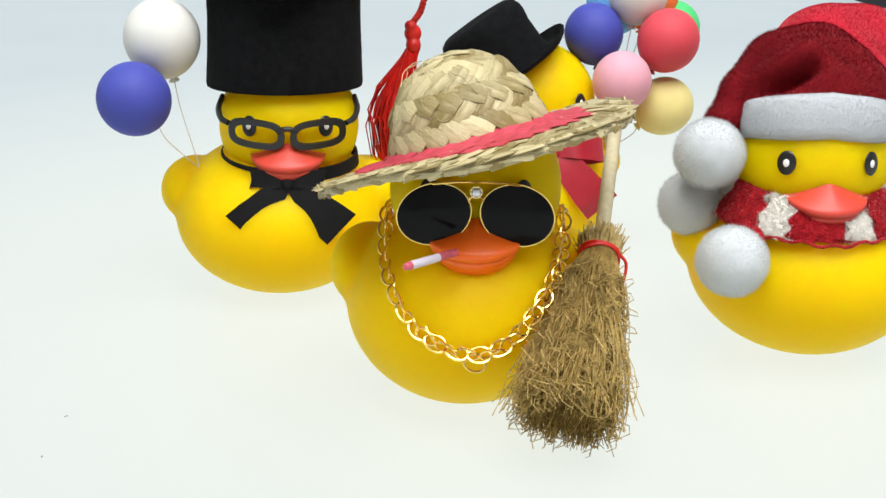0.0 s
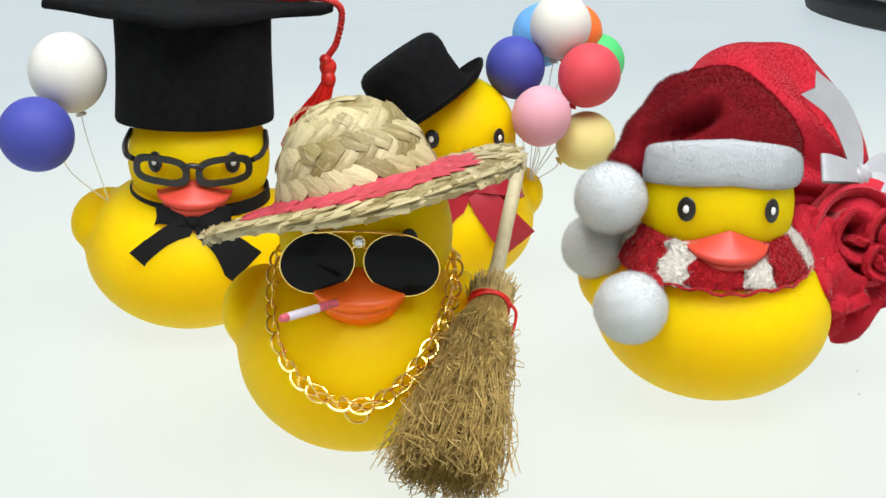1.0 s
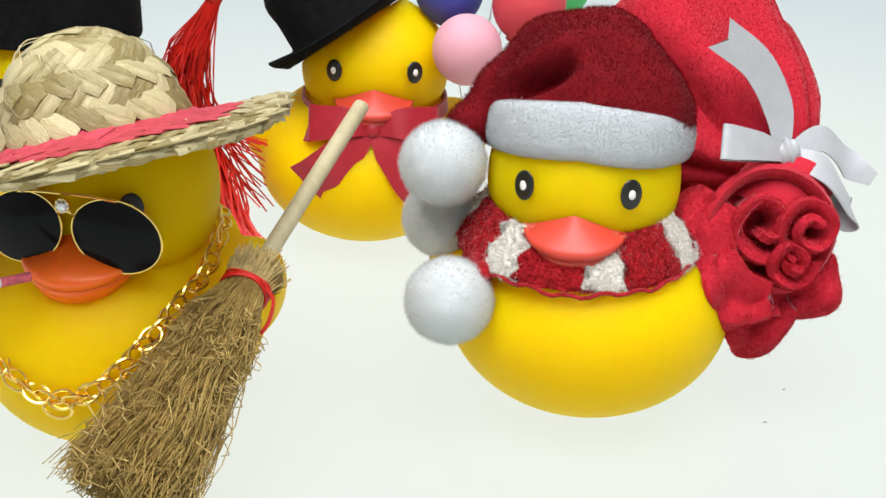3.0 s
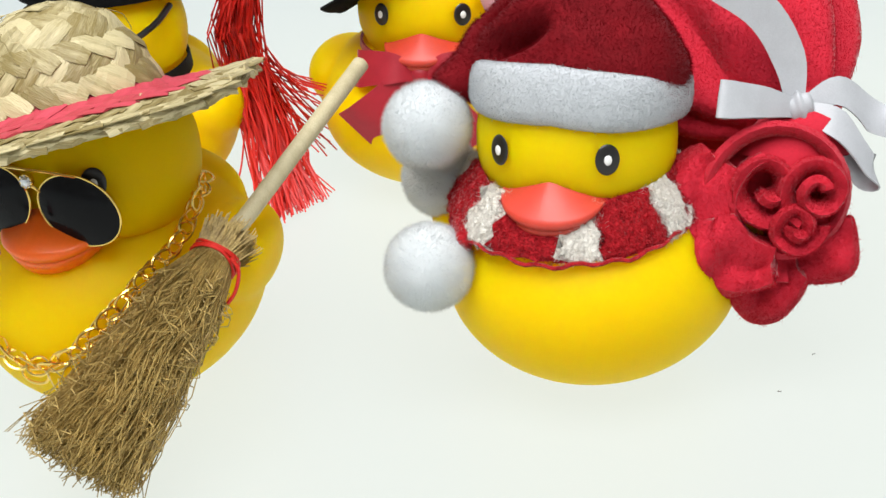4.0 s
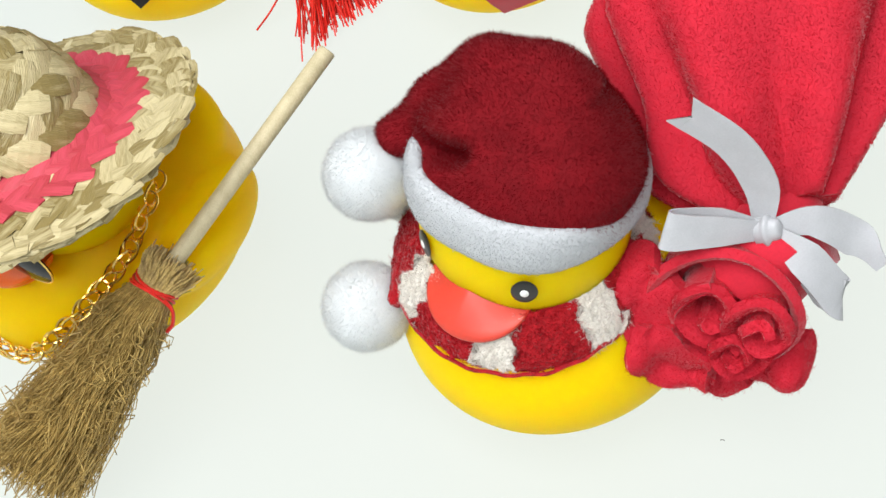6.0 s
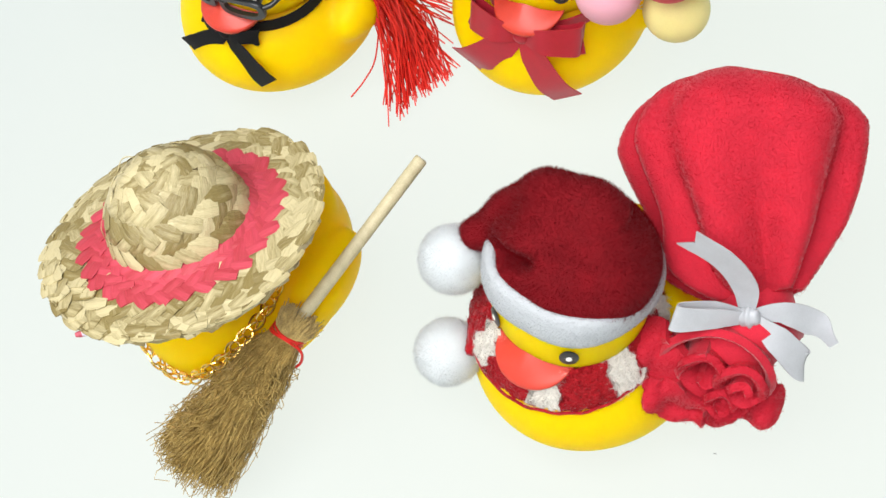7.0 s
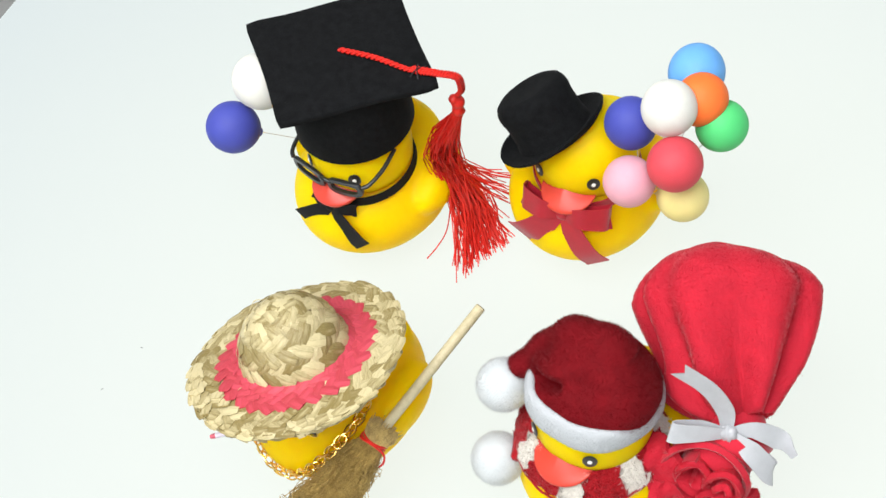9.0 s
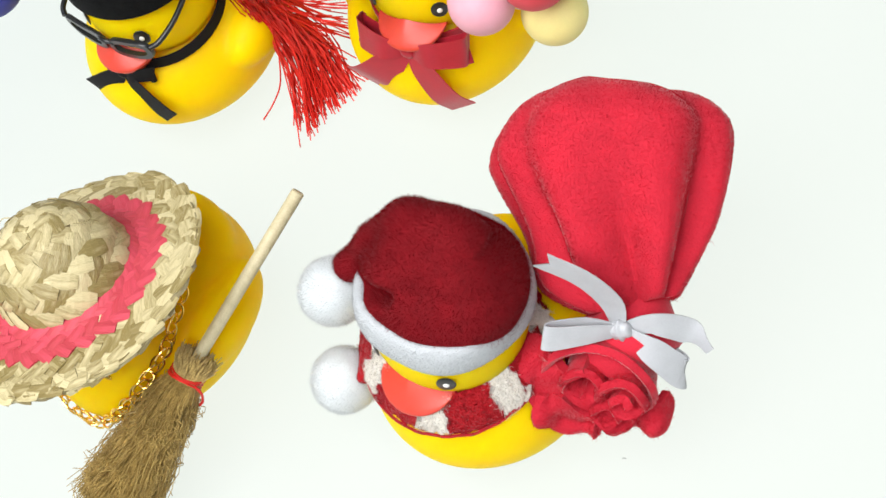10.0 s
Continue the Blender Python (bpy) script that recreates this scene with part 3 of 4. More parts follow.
part("brow_bar", tube(smooth_path([(-0.0125, -0.0008, 0.0078), (-0.006, -0.0022, 0.0088), (0, -0.0028, 0.0091), (0.006, -0.0022, 0.0088), (0.0125, -0.0008, 0.0078)], 16), 0.0004, 6), GOLD, sunglasses, "gold brow bar")
part("bridge", tube(smooth_path([(-0.0020, -0.0016, 0.0030), (-0.0011, -0.0028, 0.0048), (0.0011, -0.0028, 0.0048), (0.0020, -0.0016, 0.0030)], 10), 0.0004, 6), GOLD, sunglasses)
setting = part("setting", tube([(0, -0.0024, 0.0062), (0, -0.0036, 0.0062)], 0.0018, 20), GOLD, sunglasses, "round setting with a clear cut stone")
part("stone", ellipsoid((0, -0.0036, 0.0062), (0.0015, 0.0008, 0.0015), 8, 6), GEM, setting, smooth=False)
for k in range(8):
    a = 2 * math.pi * k / 8
    part("prong", ellipsoid((0.0016 * math.cos(a), -0.0037, 0.0062 + 0.0016 * math.sin(a)), (0.0003, 0.0003, 0.0003), 8, 6), CHROME, setting)

CIG0, CIG1 = Vector((0.0125, -0.0186, 0.0479)), Vector((-0.0022, -0.0290, 0.0478))
cigarette = thing("toy_cigarette", Matrix.Translation(CIG0), "tiny toy cigarette with pink ends in a duck's bill", "toy cigarette", level=True)
way = CIG1 - CIG0
for name, u0, u1, rr, mt, lb in (("filter", -0.12, 0.28, 0.00118, TIP_PINK, "pink filter"), ("paper_tube", 0.28, 0.9, 0.0012, PAPER, "pale lilac paper tube"), ("ember", 0.9, 1.03, 0.00122, TIP_PINK, "pink ember tip")):
    part(name, tube([way * (u0 + (u1 - u0) * i / 4) for i in range(5)], lambda u, rr=rr, e=(name == "ember"): rr * (1 - 0.35 * u * u if e else 1), 14), mt, cigarette, lb)

chain = thing("gold_chain", DUCK_A @ pose(0, 0, 0), "gold link chain hanging round a duck's neck", "necklace")


def link_mesh():
    pts = []
    for k in range(20):
        a = 2 * math.pi * k / 20
        pts.append(Vector((0.0034 * math.cos(a), 0.0023 * math.sin(a), 0.0003 * math.sin(2 * a))))
    return tube(pts, 0.00042, 6, closed=True)


LINK = link_mesh()
LINK.materials.append(GOLD)


def chest(x, z, out):
    q = 1 - (x / BODY_R.x) ** 2 - ((z - BODY_C.z) / BODY_R.z) ** 2
    return Vector((x, BODY_C.y - BODY_R.y * math.sqrt(max(0.03, q)) - out, z))


chain_pts = [Vector((-0.0225, 0.013, 0.052)), Vector((-0.0262, 0.002, 0.0505))]
chain_pts += [chest(x, z, 0.0015) for x, z in ((-0.0262, 0.042), (-0.0235, 0.0345), (-0.0165, 0.0255), (-0.0075, 0.0205), (0.0015, 0.0190), (0.0095, 0.0220), (0.0170, 0.0290), (0.0235, 0.0375), (0.0262, 0.0430))]
chain_pts += [Vector((0.0266, 0.002, 0.0505)), Vector((0.0225, 0.013, 0.052))]
line = smooth_path(chain_pts, 240)
walked, nxt, count = 0.0, 0.0, 0
for i in range(1, len(line)):
    walked += (line[i] - line[i - 1]).length
    if walked >= nxt:
        nxt += 0.0033
        t = (line[i] - line[i - 1]).normalized()
        o = line[i] - BODY_C
        o = (o - t * o.dot(t)).normalized()
        b = o.cross(t)
        tip = radians(38 if count % 2 else -38) + rng.uniform(-0.25, 0.25)
        y, z = b * math.cos(tip) + o * math.sin(tip), o * math.cos(tip) - b * math.sin(tip)
        p = line[i]
        part("link", LINK, None, chain, at=Matrix(((t.x, y.x, z.x, p.x), (t.y, y.y, z.y, p.y), (t.z, y.z, z.z, p.z), (0, 0, 0, 1))))
        count += 1
pend = chest(0.0005, 0.0165, 0.0018)
part("link", LINK, None, chain, at=Matrix.Translation(pend) @ pose(0, 0, 0, 70, 20, 10))

# ---- broom ----
BROOM_FOOT, BROOM_TIE, BROOM_END, BROOM_TOP = Vector((0.0376, -0.0475, 0.0045)), Vector((0.0622, -0.0015, 0.0397)), Vector((0.0671, 0.0100, 0.0455)), Vector((0.0887, 0.0605, 0.0713))
broom = thing("broom", Matrix.Translation(Vector((0.0385, -0.0575, G))), "small straw broom with a pale wooden handle leaning on a duck", "broom", level=True)
TO_BROOM = Matrix.Translation(Vector((-0.0385, 0.0575, -G)))
ax = (BROOM_TOP - BROOM_TIE).normalized()
part("handle", moved(tube([BROOM_TIE + ax * 0.004, BROOM_TIE + ax * 0.03, BROOM_TOP - ax * 0.0004, BROOM_TOP], lambda u: 0.0023 if u < 0.95 else 0.0019, 16), TO_BROOM), WOOD, broom, "pale wooden dowel handle")


def strands(paths, radius, taper=0.5):
    """Many thin three-sided strands in one mesh."""
    verts, faces = [], []
    for pts in paths:
        k0 = len(verts)
        for i, (t, s, u) in enumerate(frames_along(pts)):
            r = radius * (1 - taper * i / (len(pts) - 1))
            for j in range(3):
                a = 2 * math.pi * j / 3
                verts.append(pts[i] + r * (math.cos(a) * s + math.sin(a) * u))
        for i in range(len(pts) - 1):
            for j in range(3):
                a, b = k0 + i * 3 + j, k0 + i * 3 + (j + 1) % 3
                faces.append((a, b, b + 3, a + 3))
    return mesh(verts, faces)


def broom_paths(n, rnd):
    down = (BROOM_FOOT - BROOM_TIE)
    d = down.normalized()
    wide = d.cross(Vector((0, 0, 1))).normalized()
    deep = wide.cross(d).normalized()
    out = []
    for _ in range(n):
        a, q = rnd.uniform(0, 2 * math.pi), math.sqrt(rnd.random())
        q = q if rnd.random() < 0.6 else 0.8 + 0.25 * rnd.random()
        cx, cy = q * math.cos(a), q * math.sin(a)
        ln = rnd.uniform(0.82, 0.98)
        pts = []
        wob = [rnd.gauss(0, 0.0017) for _ in range(4)]
        for i in range(8):
            u = i / 7 * ln
            w = 0.0053 + 0.0076 * u ** 0.95
            h = 0.0053 + 0.0062 * u ** 0.95
            bulge = math.sin(min(1, u * 3) * math.pi / 2)
            p = BROOM_TIE + down * u + wide * (cx * w + bulge * (wob[0] * math.sin(u * 7) + wob[1] * u * 2)) + deep * (cy * h + bulge * (wob[2] * math.sin(u * 9) + wob[3] * u))
            p.z = max(p.z, under(p.y) + 0.0003 + 0.0012 * rnd.random())
            pts.append(p)
        if rnd.random() < 0.35:
            pts[-1] = pts[-1] + Vector((rnd.gauss(0, 0.0018), rnd.gauss(0, 0.0018), abs(rnd.gauss(0, 0.001))))
        out.append(pts)
    for _ in range(round(n * 1.4)):
        u0 = rnd.uniform(0.1, 0.9)
        a = rnd.uniform(0, 2 * math.pi)
        w, h = 0.0053 + 0.0076 * u0 ** 0.95, 0.0053 + 0.0062 * u0 ** 0.95
        p = BROOM_TIE + down * u0 + wide * w * math.cos(a) + deep * h * math.sin(a)
        v = (d * rnd.uniform(0.5, 1) + wide * rnd.gauss(0, 0.34) + deep * rnd.gauss(0.08, 0.34)).normalized() * rnd.uniform(0.003, 0.008)
        bend = Vector((rnd.gauss(0, 0.0024), rnd.gauss(0, 0.0024), rnd.gauss(0, 0.0020)))
        pts = [p + v * t + bend * math.sin(t * 3.1) for t in (0, 0.33, 0.66, 1)]
        for q in pts:
            q.z = max(q.z, under(q.y) + 0.0003)
        out.append(pts)
    return out


rnd = random.Random(9)
bristles = part("bristles", moved(strands(broom_paths(2000, rnd), 0.00020, 0.3), TO_BROOM), BRISTLE, broom, "frayed dry straw bristles", kind="stuff")
core = []
for i in range(7):
    u = i / 6 * 0.86
    d = (BROOM_FOOT - BROOM_TIE)
    wide = d.cross(Vector((0, 0, 1))).normalized()
    deep = wide.cross(d).normalized()
    core.append([BROOM_TIE + d * u + wide * 0.66 * (0.0053 + 0.0076 * u ** 0.95) * math.cos(2 * math.pi * k / 20) + deep * 0.62 * (0.0053 + 0.0062 * u ** 0.95) * math.sin(2 * math.pi * k / 20) for k in range(20)])
for ring in core:
    for q in ring:
        q.z = max(q.z, under(q.y) + 0.0006)
part("bristle_core", moved(loft(core), TO_BROOM), BRISTLE, broom)
neck_paths = []
up_way = BROOM_END - BROOM_TIE
nd = up_way.normalized()
nw = nd.cross(Vector((0, 0, 1))).normalized()
nu_ = nw.cross(nd)
for _ in range(900):
    a, q = rnd.uniform(0, 6.283), 0.35 + 0.6 * math.sqrt(rnd.random())
    c = nw * math.cos(a) + nu_ * math.sin(a)
    flare = c * rnd.uniform(-0.0004, 0.0014) + Vector((rnd.gauss(0, 0.0009), rnd.gauss(0, 0.0009), rnd.gauss(0, 0.0009)))
    ln = rnd.uniform(0.40, 0.68)
    neck_paths.append([BROOM_TIE - nd * 0.001 + c * 0.0058 * q, BROOM_TIE + up_way * 0.5 * ln + c * 0.0066 * q + flare * 0.3, BROOM_TIE + up_way * ln + c * 0.0066 * q + flare])
part("stubble", moved(strands(neck_paths, 0.00021, 0.2), TO_BROOM), BRISTLE, broom, "cut straw ends above the binding", kind="stuff")
part("stub_core", moved(tube([BROOM_TIE - nd * 0.001, BROOM_TIE + up_way * 0.25, BROOM_TIE + up_way * 0.42], lambda u: 0.0052 + 0.0004 * u, 16), TO_BROOM), BRISTLE, broom)
for j in range(3):
    pts = [BROOM_TIE + nd * (0.0009 * (j - 1)) + (nw * math.cos(a) + nu_ * math.sin(a)) * 0.0061 + nd * 0.0006 * math.sin(2 * a + j) for a in [2 * math.pi * k / 28 for k in range(28)]]
    part("binding", moved(tube(pts, 0.00042, 6, closed=True), TO_BROOM), THREAD_RED, broom, "red thread binding")
k0 = BROOM_TIE + nw * 0.0060 + nu_ * 0.002
part("thread_end", moved(tube(smooth_path([k0, k0 + Vector((0.002, -0.001, -0.003)), k0 + Vector((0.001, -0.002, -0.008)), k0 + Vector((-0.001, -0.003, -0.011))], 12), 0.0005, 6), TO_BROOM), THREAD_RED, broom)

# ---- winter hat of the fourth duck ----
santa_hat = thing("winter_hat", DUCK_D @ pose(0, 0.0005, 0.0625, -12), "red plush hat with white trim, its tip folded to one side", "hat")


def plush(name, me, mat, parent, count, length, width, seed, label="", lean=(0, 0, 0), mess=0.55):
    """A soft skin with its pile."""
    ob = part(name, me, mat, parent, label)
    pile = fur(me, count, length, width, seed, lean, mess)
    pile.materials.append(NAP[mat.name])
    p = new("plush_nap", pile)
    p.parent = ob
    tagged(p, kind="stuff")
    return ob


def band_ring(k, n, rz, h, r0):
    a = 2 * math.pi * k / n
    out = []
    for j in range(16):
        b = 2 * math.pi * j / 16
        q = r0 + rz * math.copysign(abs(math.cos(b)) ** 0.85, math.cos(b)) + 0.0004 * math.sin(5 * a)
        out.append(Vector((q * math.cos(a), q * math.sin(a) * 0.99, 0.0110 - 0.0022 * abs(math.cos(a)) + h * (1 - 0.2 * abs(math.cos(a)) ** 3) * math.copysign(abs(math.sin(b)) ** 0.85, math.sin(b)) + 0.0006 * math.sin(2 * a + 1))))
    return out


plush("trim", loft([band_ring(k, 56, 0.0030, 0.0075, 0.0255) for k in range(56)], loop=True), PLUSH_WHITE_SHADED, santa_hat, 70000, 0.0012, 0.00012, 11, "fluffy white plush trim")
POM_U = (DUCK_D @ pose(0, 0.0005, 0.0625, -12)).inverted() @ LEVEL @ Vector((0.1110, 0.0330, 0.0630))
def soft_ring(x, y, z, r):
    return [Vector((x + r * 1.07 * math.cos(2 * math.pi * k / 40), y + r * 0.98 * math.sin(2 * math.pi * k / 40), z)) for k in range(40)]


cap_shapes = [loft([soft_ring(0, 0, 0.004, 0.0255), soft_ring(0, 0, 0.0125, 0.0262), soft_ring(0.0002, 0.0, 0.0185, 0.0254), soft_ring(0.0, -0.001, 0.0260, 0.0212), soft_ring(-0.0004, -0.0015, 0.0325, 0.0160), soft_ring(-0.0010, -0.002, 0.0365, 0.0106), soft_ring(-0.0016, -0.002, 0.0392, 0.005)])]
fold = smooth_path([(0.006, 0.003, 0.0260), (-0.001, 0.003, 0.0310), (-0.011, 0.003, 0.0285), (-0.0200, 0.001, 0.0215), (-0.0265, -0.003, 0.0125), (POM_U.x + 0.002, POM_U.y + 0.003, POM_U.z + 0.009)], 18)
cap_shapes.append(tube(fold, lambda u: 0.0085 * (1 - u) ** 0.8 + 0.0046, 24, up=(0, 1, 0)))
cap_shapes.append(ellipsoid((-0.0215, 0.005, 0.0160), (0.0080, 0.011, 0.0070), 24, 16))
cap_mesh = blended(cap_shapes, 0.0013, 4, 0.5)
moves = []
for v in cap_mesh.vertices:
    c = v.co
    if c.z > 0.014:
        n = v.normal
        face = max(0, min(1, 0.6 - n.y))
        crease = math.exp(-((c.z - 0.0290 - 0.50 * c.x) / 0.0026) ** 2) * math.exp(-((c.x + 0.013) / 0.0095) ** 4) * face
        crease += 0.25 * math.exp(-((c.z - 0.0330 + 0.25 * c.x) / 0.0030) ** 2) * math.exp(-((c.x - 0.006) / 0.010) ** 2) * face
        swell = math.exp(-((c.z - 0.0345 - 0.50 * c.x) / 0.0036) ** 2) * math.exp(-((c.x + 0.010) / 0.012) ** 2) * face
        wrinkle = 0.0008 * math.sin(230 * c.x + 140 * c.z + 90 * c.y) * min(1, (c.z - 0.014) / 0.01)
        moves.append((v, c - n * (0.0075 * crease - 0.0030 * swell - wrinkle)))
HEAD_IN_CAP = Vector((0, 0, -0.0025))
for v, c in moves:
    off = c - HEAD_IN_CAP
    v.co = HEAD_IN_CAP + off.normalized() * max(off.length, 0.0276)
cap_mesh.update()
plush("cap", cap_mesh, PLUSH_RED, santa_hat, 70000, 0.0014, 0.00013, 12, lean=(-0.3, 0, -0.2), mess=0.4)


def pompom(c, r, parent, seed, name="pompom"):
    return plush(name, ellipsoid(c, (r, r, r), 32, 20, shape=lambda v: v * (1 + 0.03 * noise.noise(v * 3 + Vector((seed, 0, 0))))), PLUSH_WHITE_LIT, parent, 30000, 0.0015, 0.00010, seed, "fluffy white pompom", mess=0.75)


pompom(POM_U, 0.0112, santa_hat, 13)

# ---- scarf ----
scarf = thing("scarf", DUCK_D @ pose(0, 0, 0.034), "red and white striped knitted scarf with pompoms", "scarf")


def ragged(i, j):
    """How far a stitch row overlaps the next stripe."""
    return 0.048 * math.sin(5.1 * (i % 14) + 2.6 * j) + 0.03 * math.sin(1.7 * j + (i % 14))


def scarf_ring(a, k, i=0):
    """A cross-section of the wrapped scarf at an angle round the neck."""
    front = max(0, -math.sin(a))
    cz = 0.0144 - 0.0036 * front ** 1.5 + 0.0006 * math.sin(3 * a)
    r0 = 0.0272 + 0.0022 * front + 0.0008 * math.sin(2 * a + 1)
    out = []
    for j in range(14):
        b = 2 * math.pi * j / 14
        q = r0 + 0.0017 * math.cos(b) - 0.0044 * math.sin(b)
        rib = 0.0004 * math.cos(7 * b + k * 1.57) + 0.0003 * math.cos(k * 2.1)
        c = a + ragged(i, j) * (1 - k / 10) + ragged(i + 1, j) * k / 10
        out.append(Vector(((q + rib) * math.cos(c), (q + rib) * math.sin(c) - 0.001, cz + 0.0062 * math.sin(b))))
    return out


STRIPES = 14
for i in range(STRIPES):
    white = i % 2 == 0
    a0 = 2 * math.pi * i / STRIPES - 2.386 + (0.06 if white else -0.06)
    a1 = 2 * math.pi * (i + 1) / STRIPES - 2.386 + (-0.06 if white else 0.06)
    me = loft([scarf_ring(a0 + (a1 - a0) * k / 10, k, i) for k in range(11)])
    plush("stripe", me, KNIT_WHITE if white else KNIT_RED, scarf, 4200, 0.0018, 0.00018, 40 + i, "white knitted stripe" if white else "red knitted stripe", mess=0.9)
hem = []
for k in range(90):
    a = 2 * math.pi * k / 90
    front = max(0, -math.sin(a))
    hem.append(Vector(((0.0320 + 0.0022 * front) * math.cos(a), (0.0320 + 0.0022 * front) * math.sin(a) - 0.001, 0.0082 - 0.0036 * front ** 1.5 + 0.0006 * math.sin(23 * a) + 0.0004 * math.sin(9 * a))))
part("hem", tube(hem, 0.00055, 6, closed=True), KNIT_RED, scarf, "loose red yarn along the lower edge")
POM_L = DUCK_D.inverted() @ LEVEL @ Vector((0.1130, 0.0150, 0.0315)) - Vector((0, 0, 0.034))
POM_B = DUCK_D.inverted() @ LEVEL @ Vector((0.1120, 0.0480, 0.0430)) - Vector((0, 0, 0.034))


def scarf_end(pts, widths, mat, seed):
    line = smooth_path(pts, 12)
    rings = []
    for i, (t, s, u) in enumerate(frames_along(line, up=(0.3, 0, 1))):
        w = widths[0] + (widths[1] - widths[0]) * i / 12
        rings.append([line[i] + u * w * math.sin(2 * math.pi * j / 14) + s * 0.0026 * math.cos(2 * math.pi * j / 14) for j in range(14)])
    plush("scarf_end", loft(rings), mat, scarf, 1800, 0.0012, 0.00022, seed, mess=0.8)


scarf_end([(-0.020, -0.013, 0.010), (-0.027, -0.015, 0.007), POM_L + Vector((0.008, 0.003, 0.006)), POM_L], (0.0062, 0.0025), KNIT_RED, 61)
scarf_end([(-0.022, -0.004, 0.012), (-0.028, 0.002, 0.011), POM_B + Vector((0.006, -0.003, 0.001)), POM_B], (0.0068, 0.004), KNIT_WHITE, 62)
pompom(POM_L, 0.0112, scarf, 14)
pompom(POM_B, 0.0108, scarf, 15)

# ---- sack with rose and bow ----
NECK, BACK = Vector((0.2055, 0.0560, 0.0575)), Vector((0.1805, 0.1025, 0.0785))
sack = thing("gift_sack", pose(0.19, 0.085, 0), "red plush gift sack gathered with a white satin bow", "sack", level=True)
TO_SACK = Matrix.Translation(Vector((-0.19, -0.085, 0)))
sx = (BACK - NECK).normalized()
sw = Vector((0.93, 0.34, 0.20))
sw = (sw - sx * sw.dot(sx)).normalized()
st = sx.cross(sw)
if st.z < 0:
    st = -st
bag_rings = []
NB = 96
for i in range(41):
    u = i / 40
    if u < 0.82:
        e = u / 0.82
        w = 0.0105 + 0.0260 * (0.45 * math.sin(e * math.pi / 2) + 0.55 * e ** 0.85)
        h = 0.0095 + 0.0185 * (math.sin(e * math.pi / 2) ** 0.8)
    else:
        e = (u - 0.82) / 0.18
        f = max(0, 1 - e ** 1.5) ** 0.66 * 0.97 + 0.03
        w, h = 0.0365 * f, 0.028 * f
    along = 0.064 * (u if u < 0.82 else 0.82 + 0.30 * math.sin((u - 0.82) / 0.18 * math.pi / 2))
    ring = []
    for k in range(NB):
        a = 2 * math.pi * k / NB
        ca, sa = math.cos(a), math.sin(a)
        p = 2.2
        q = (abs(ca) ** p + abs(sa) ** p) ** (-1 / p)
        pleat = 2.0 * math.sqrt(math.sin(4.5 * a + 0.8 * math.sin(2 * a + 0.4) + 0.6 * u) ** 2 + 0.14) - 1.35 + 0.25 * math.sin(7 * a + 1.3 - 2.4 * u)
        fold_depth = 0.0050 * (1 - 0.66 * u * u) * min(1, 0.30 + u * 2.5) + 0.0003
        q2 = q * (1 + 0.015 * math.sin(3 * a + 4 * u) + 0.015 * math.sin(6 * a + 0.7) * u)
        slack = 0.0105 * math.exp(-((u - 0.16) / 0.2) ** 2) * max(0, -ca) ** 1.5
        c = NECK + sx * (along - 0.009 * max(0, ca) ** 1.5 * u ** 3) + sw * (0.0015 + ca * (w * q2 + fold_depth * pleat) - slack) + st * sa * (h * q2 * (1.08 if sa > 0 else 1.0) + fold_depth * pleat)
        ring.append(c + st * (-0.004 * math.sin(u * math.pi)))
    bag_rings.append(ring)
bag_mesh = moved(loft(bag_rings), TO_SACK)
for v in bag_mesh.vertices:
    v.co.z = max(v.co.z, under(v.co.y + 0.085) + 0.0008)
plush("bag", bag_mesh, PLUSH_SACK, sack, 130000, 0.0021, 0.00013, 21, lean=(0.25, -0.35, -0.5), mess=0.32)

KNOT = Vector((0.2050, 0.0435, 0.0650))
rose_axis = Vector((0.10, -0.86, 0.22)).normalized()
ROSE_C = Vector((0.1995, 0.0380, 0.0442))
ru = Vector((1, 0, 0)) - rose_axis * rose_axis.x
ru.normalize()
rv = rose_axis.cross(ru)
if rv.z < 0:
    rv = -rv
rose = part("rose", moved(tube([NECK + sx * 0.004, NECK - sx * 0.006, ROSE_C - rose_axis * 0.006, ROSE_C - rose_axis * 0.001, ROSE_C + rose_axis * 0.001], lambda u: 0.0095 + 0.0055 * math.sin(u * math.pi) ** 0.8, 28), TO_SACK), PLUSH_SACK, sack, "rose shaped from the gathered sack mouth")


def sheet(f, nu, nv, thick):
    """A thick cloth patch from f(u, v)."""
    top = [[f(i / nu, j / nv) for j in range(nv + 1)] for i in range(nu + 1)]
    rings = []
    for i in range(nu + 1):
        row, under = [], []
        for j in range(nv + 1):
            a = top[min(i + 1, nu)][j] - top[max(i - 1, 0)][j]
            b = top[i][min(j + 1, nv)] - top[i][max(j - 1, 0)]
            n = a.cross(b)
            n = n.normalized() if n.length > 1e-12 else Vector((0, 0, 1))
            row.append(top[i][j] + n * thick / 2)
            under.append(top[i][j] - n * thick / 2)
        rings.append(row + under[::-1])
    return loft(rings)


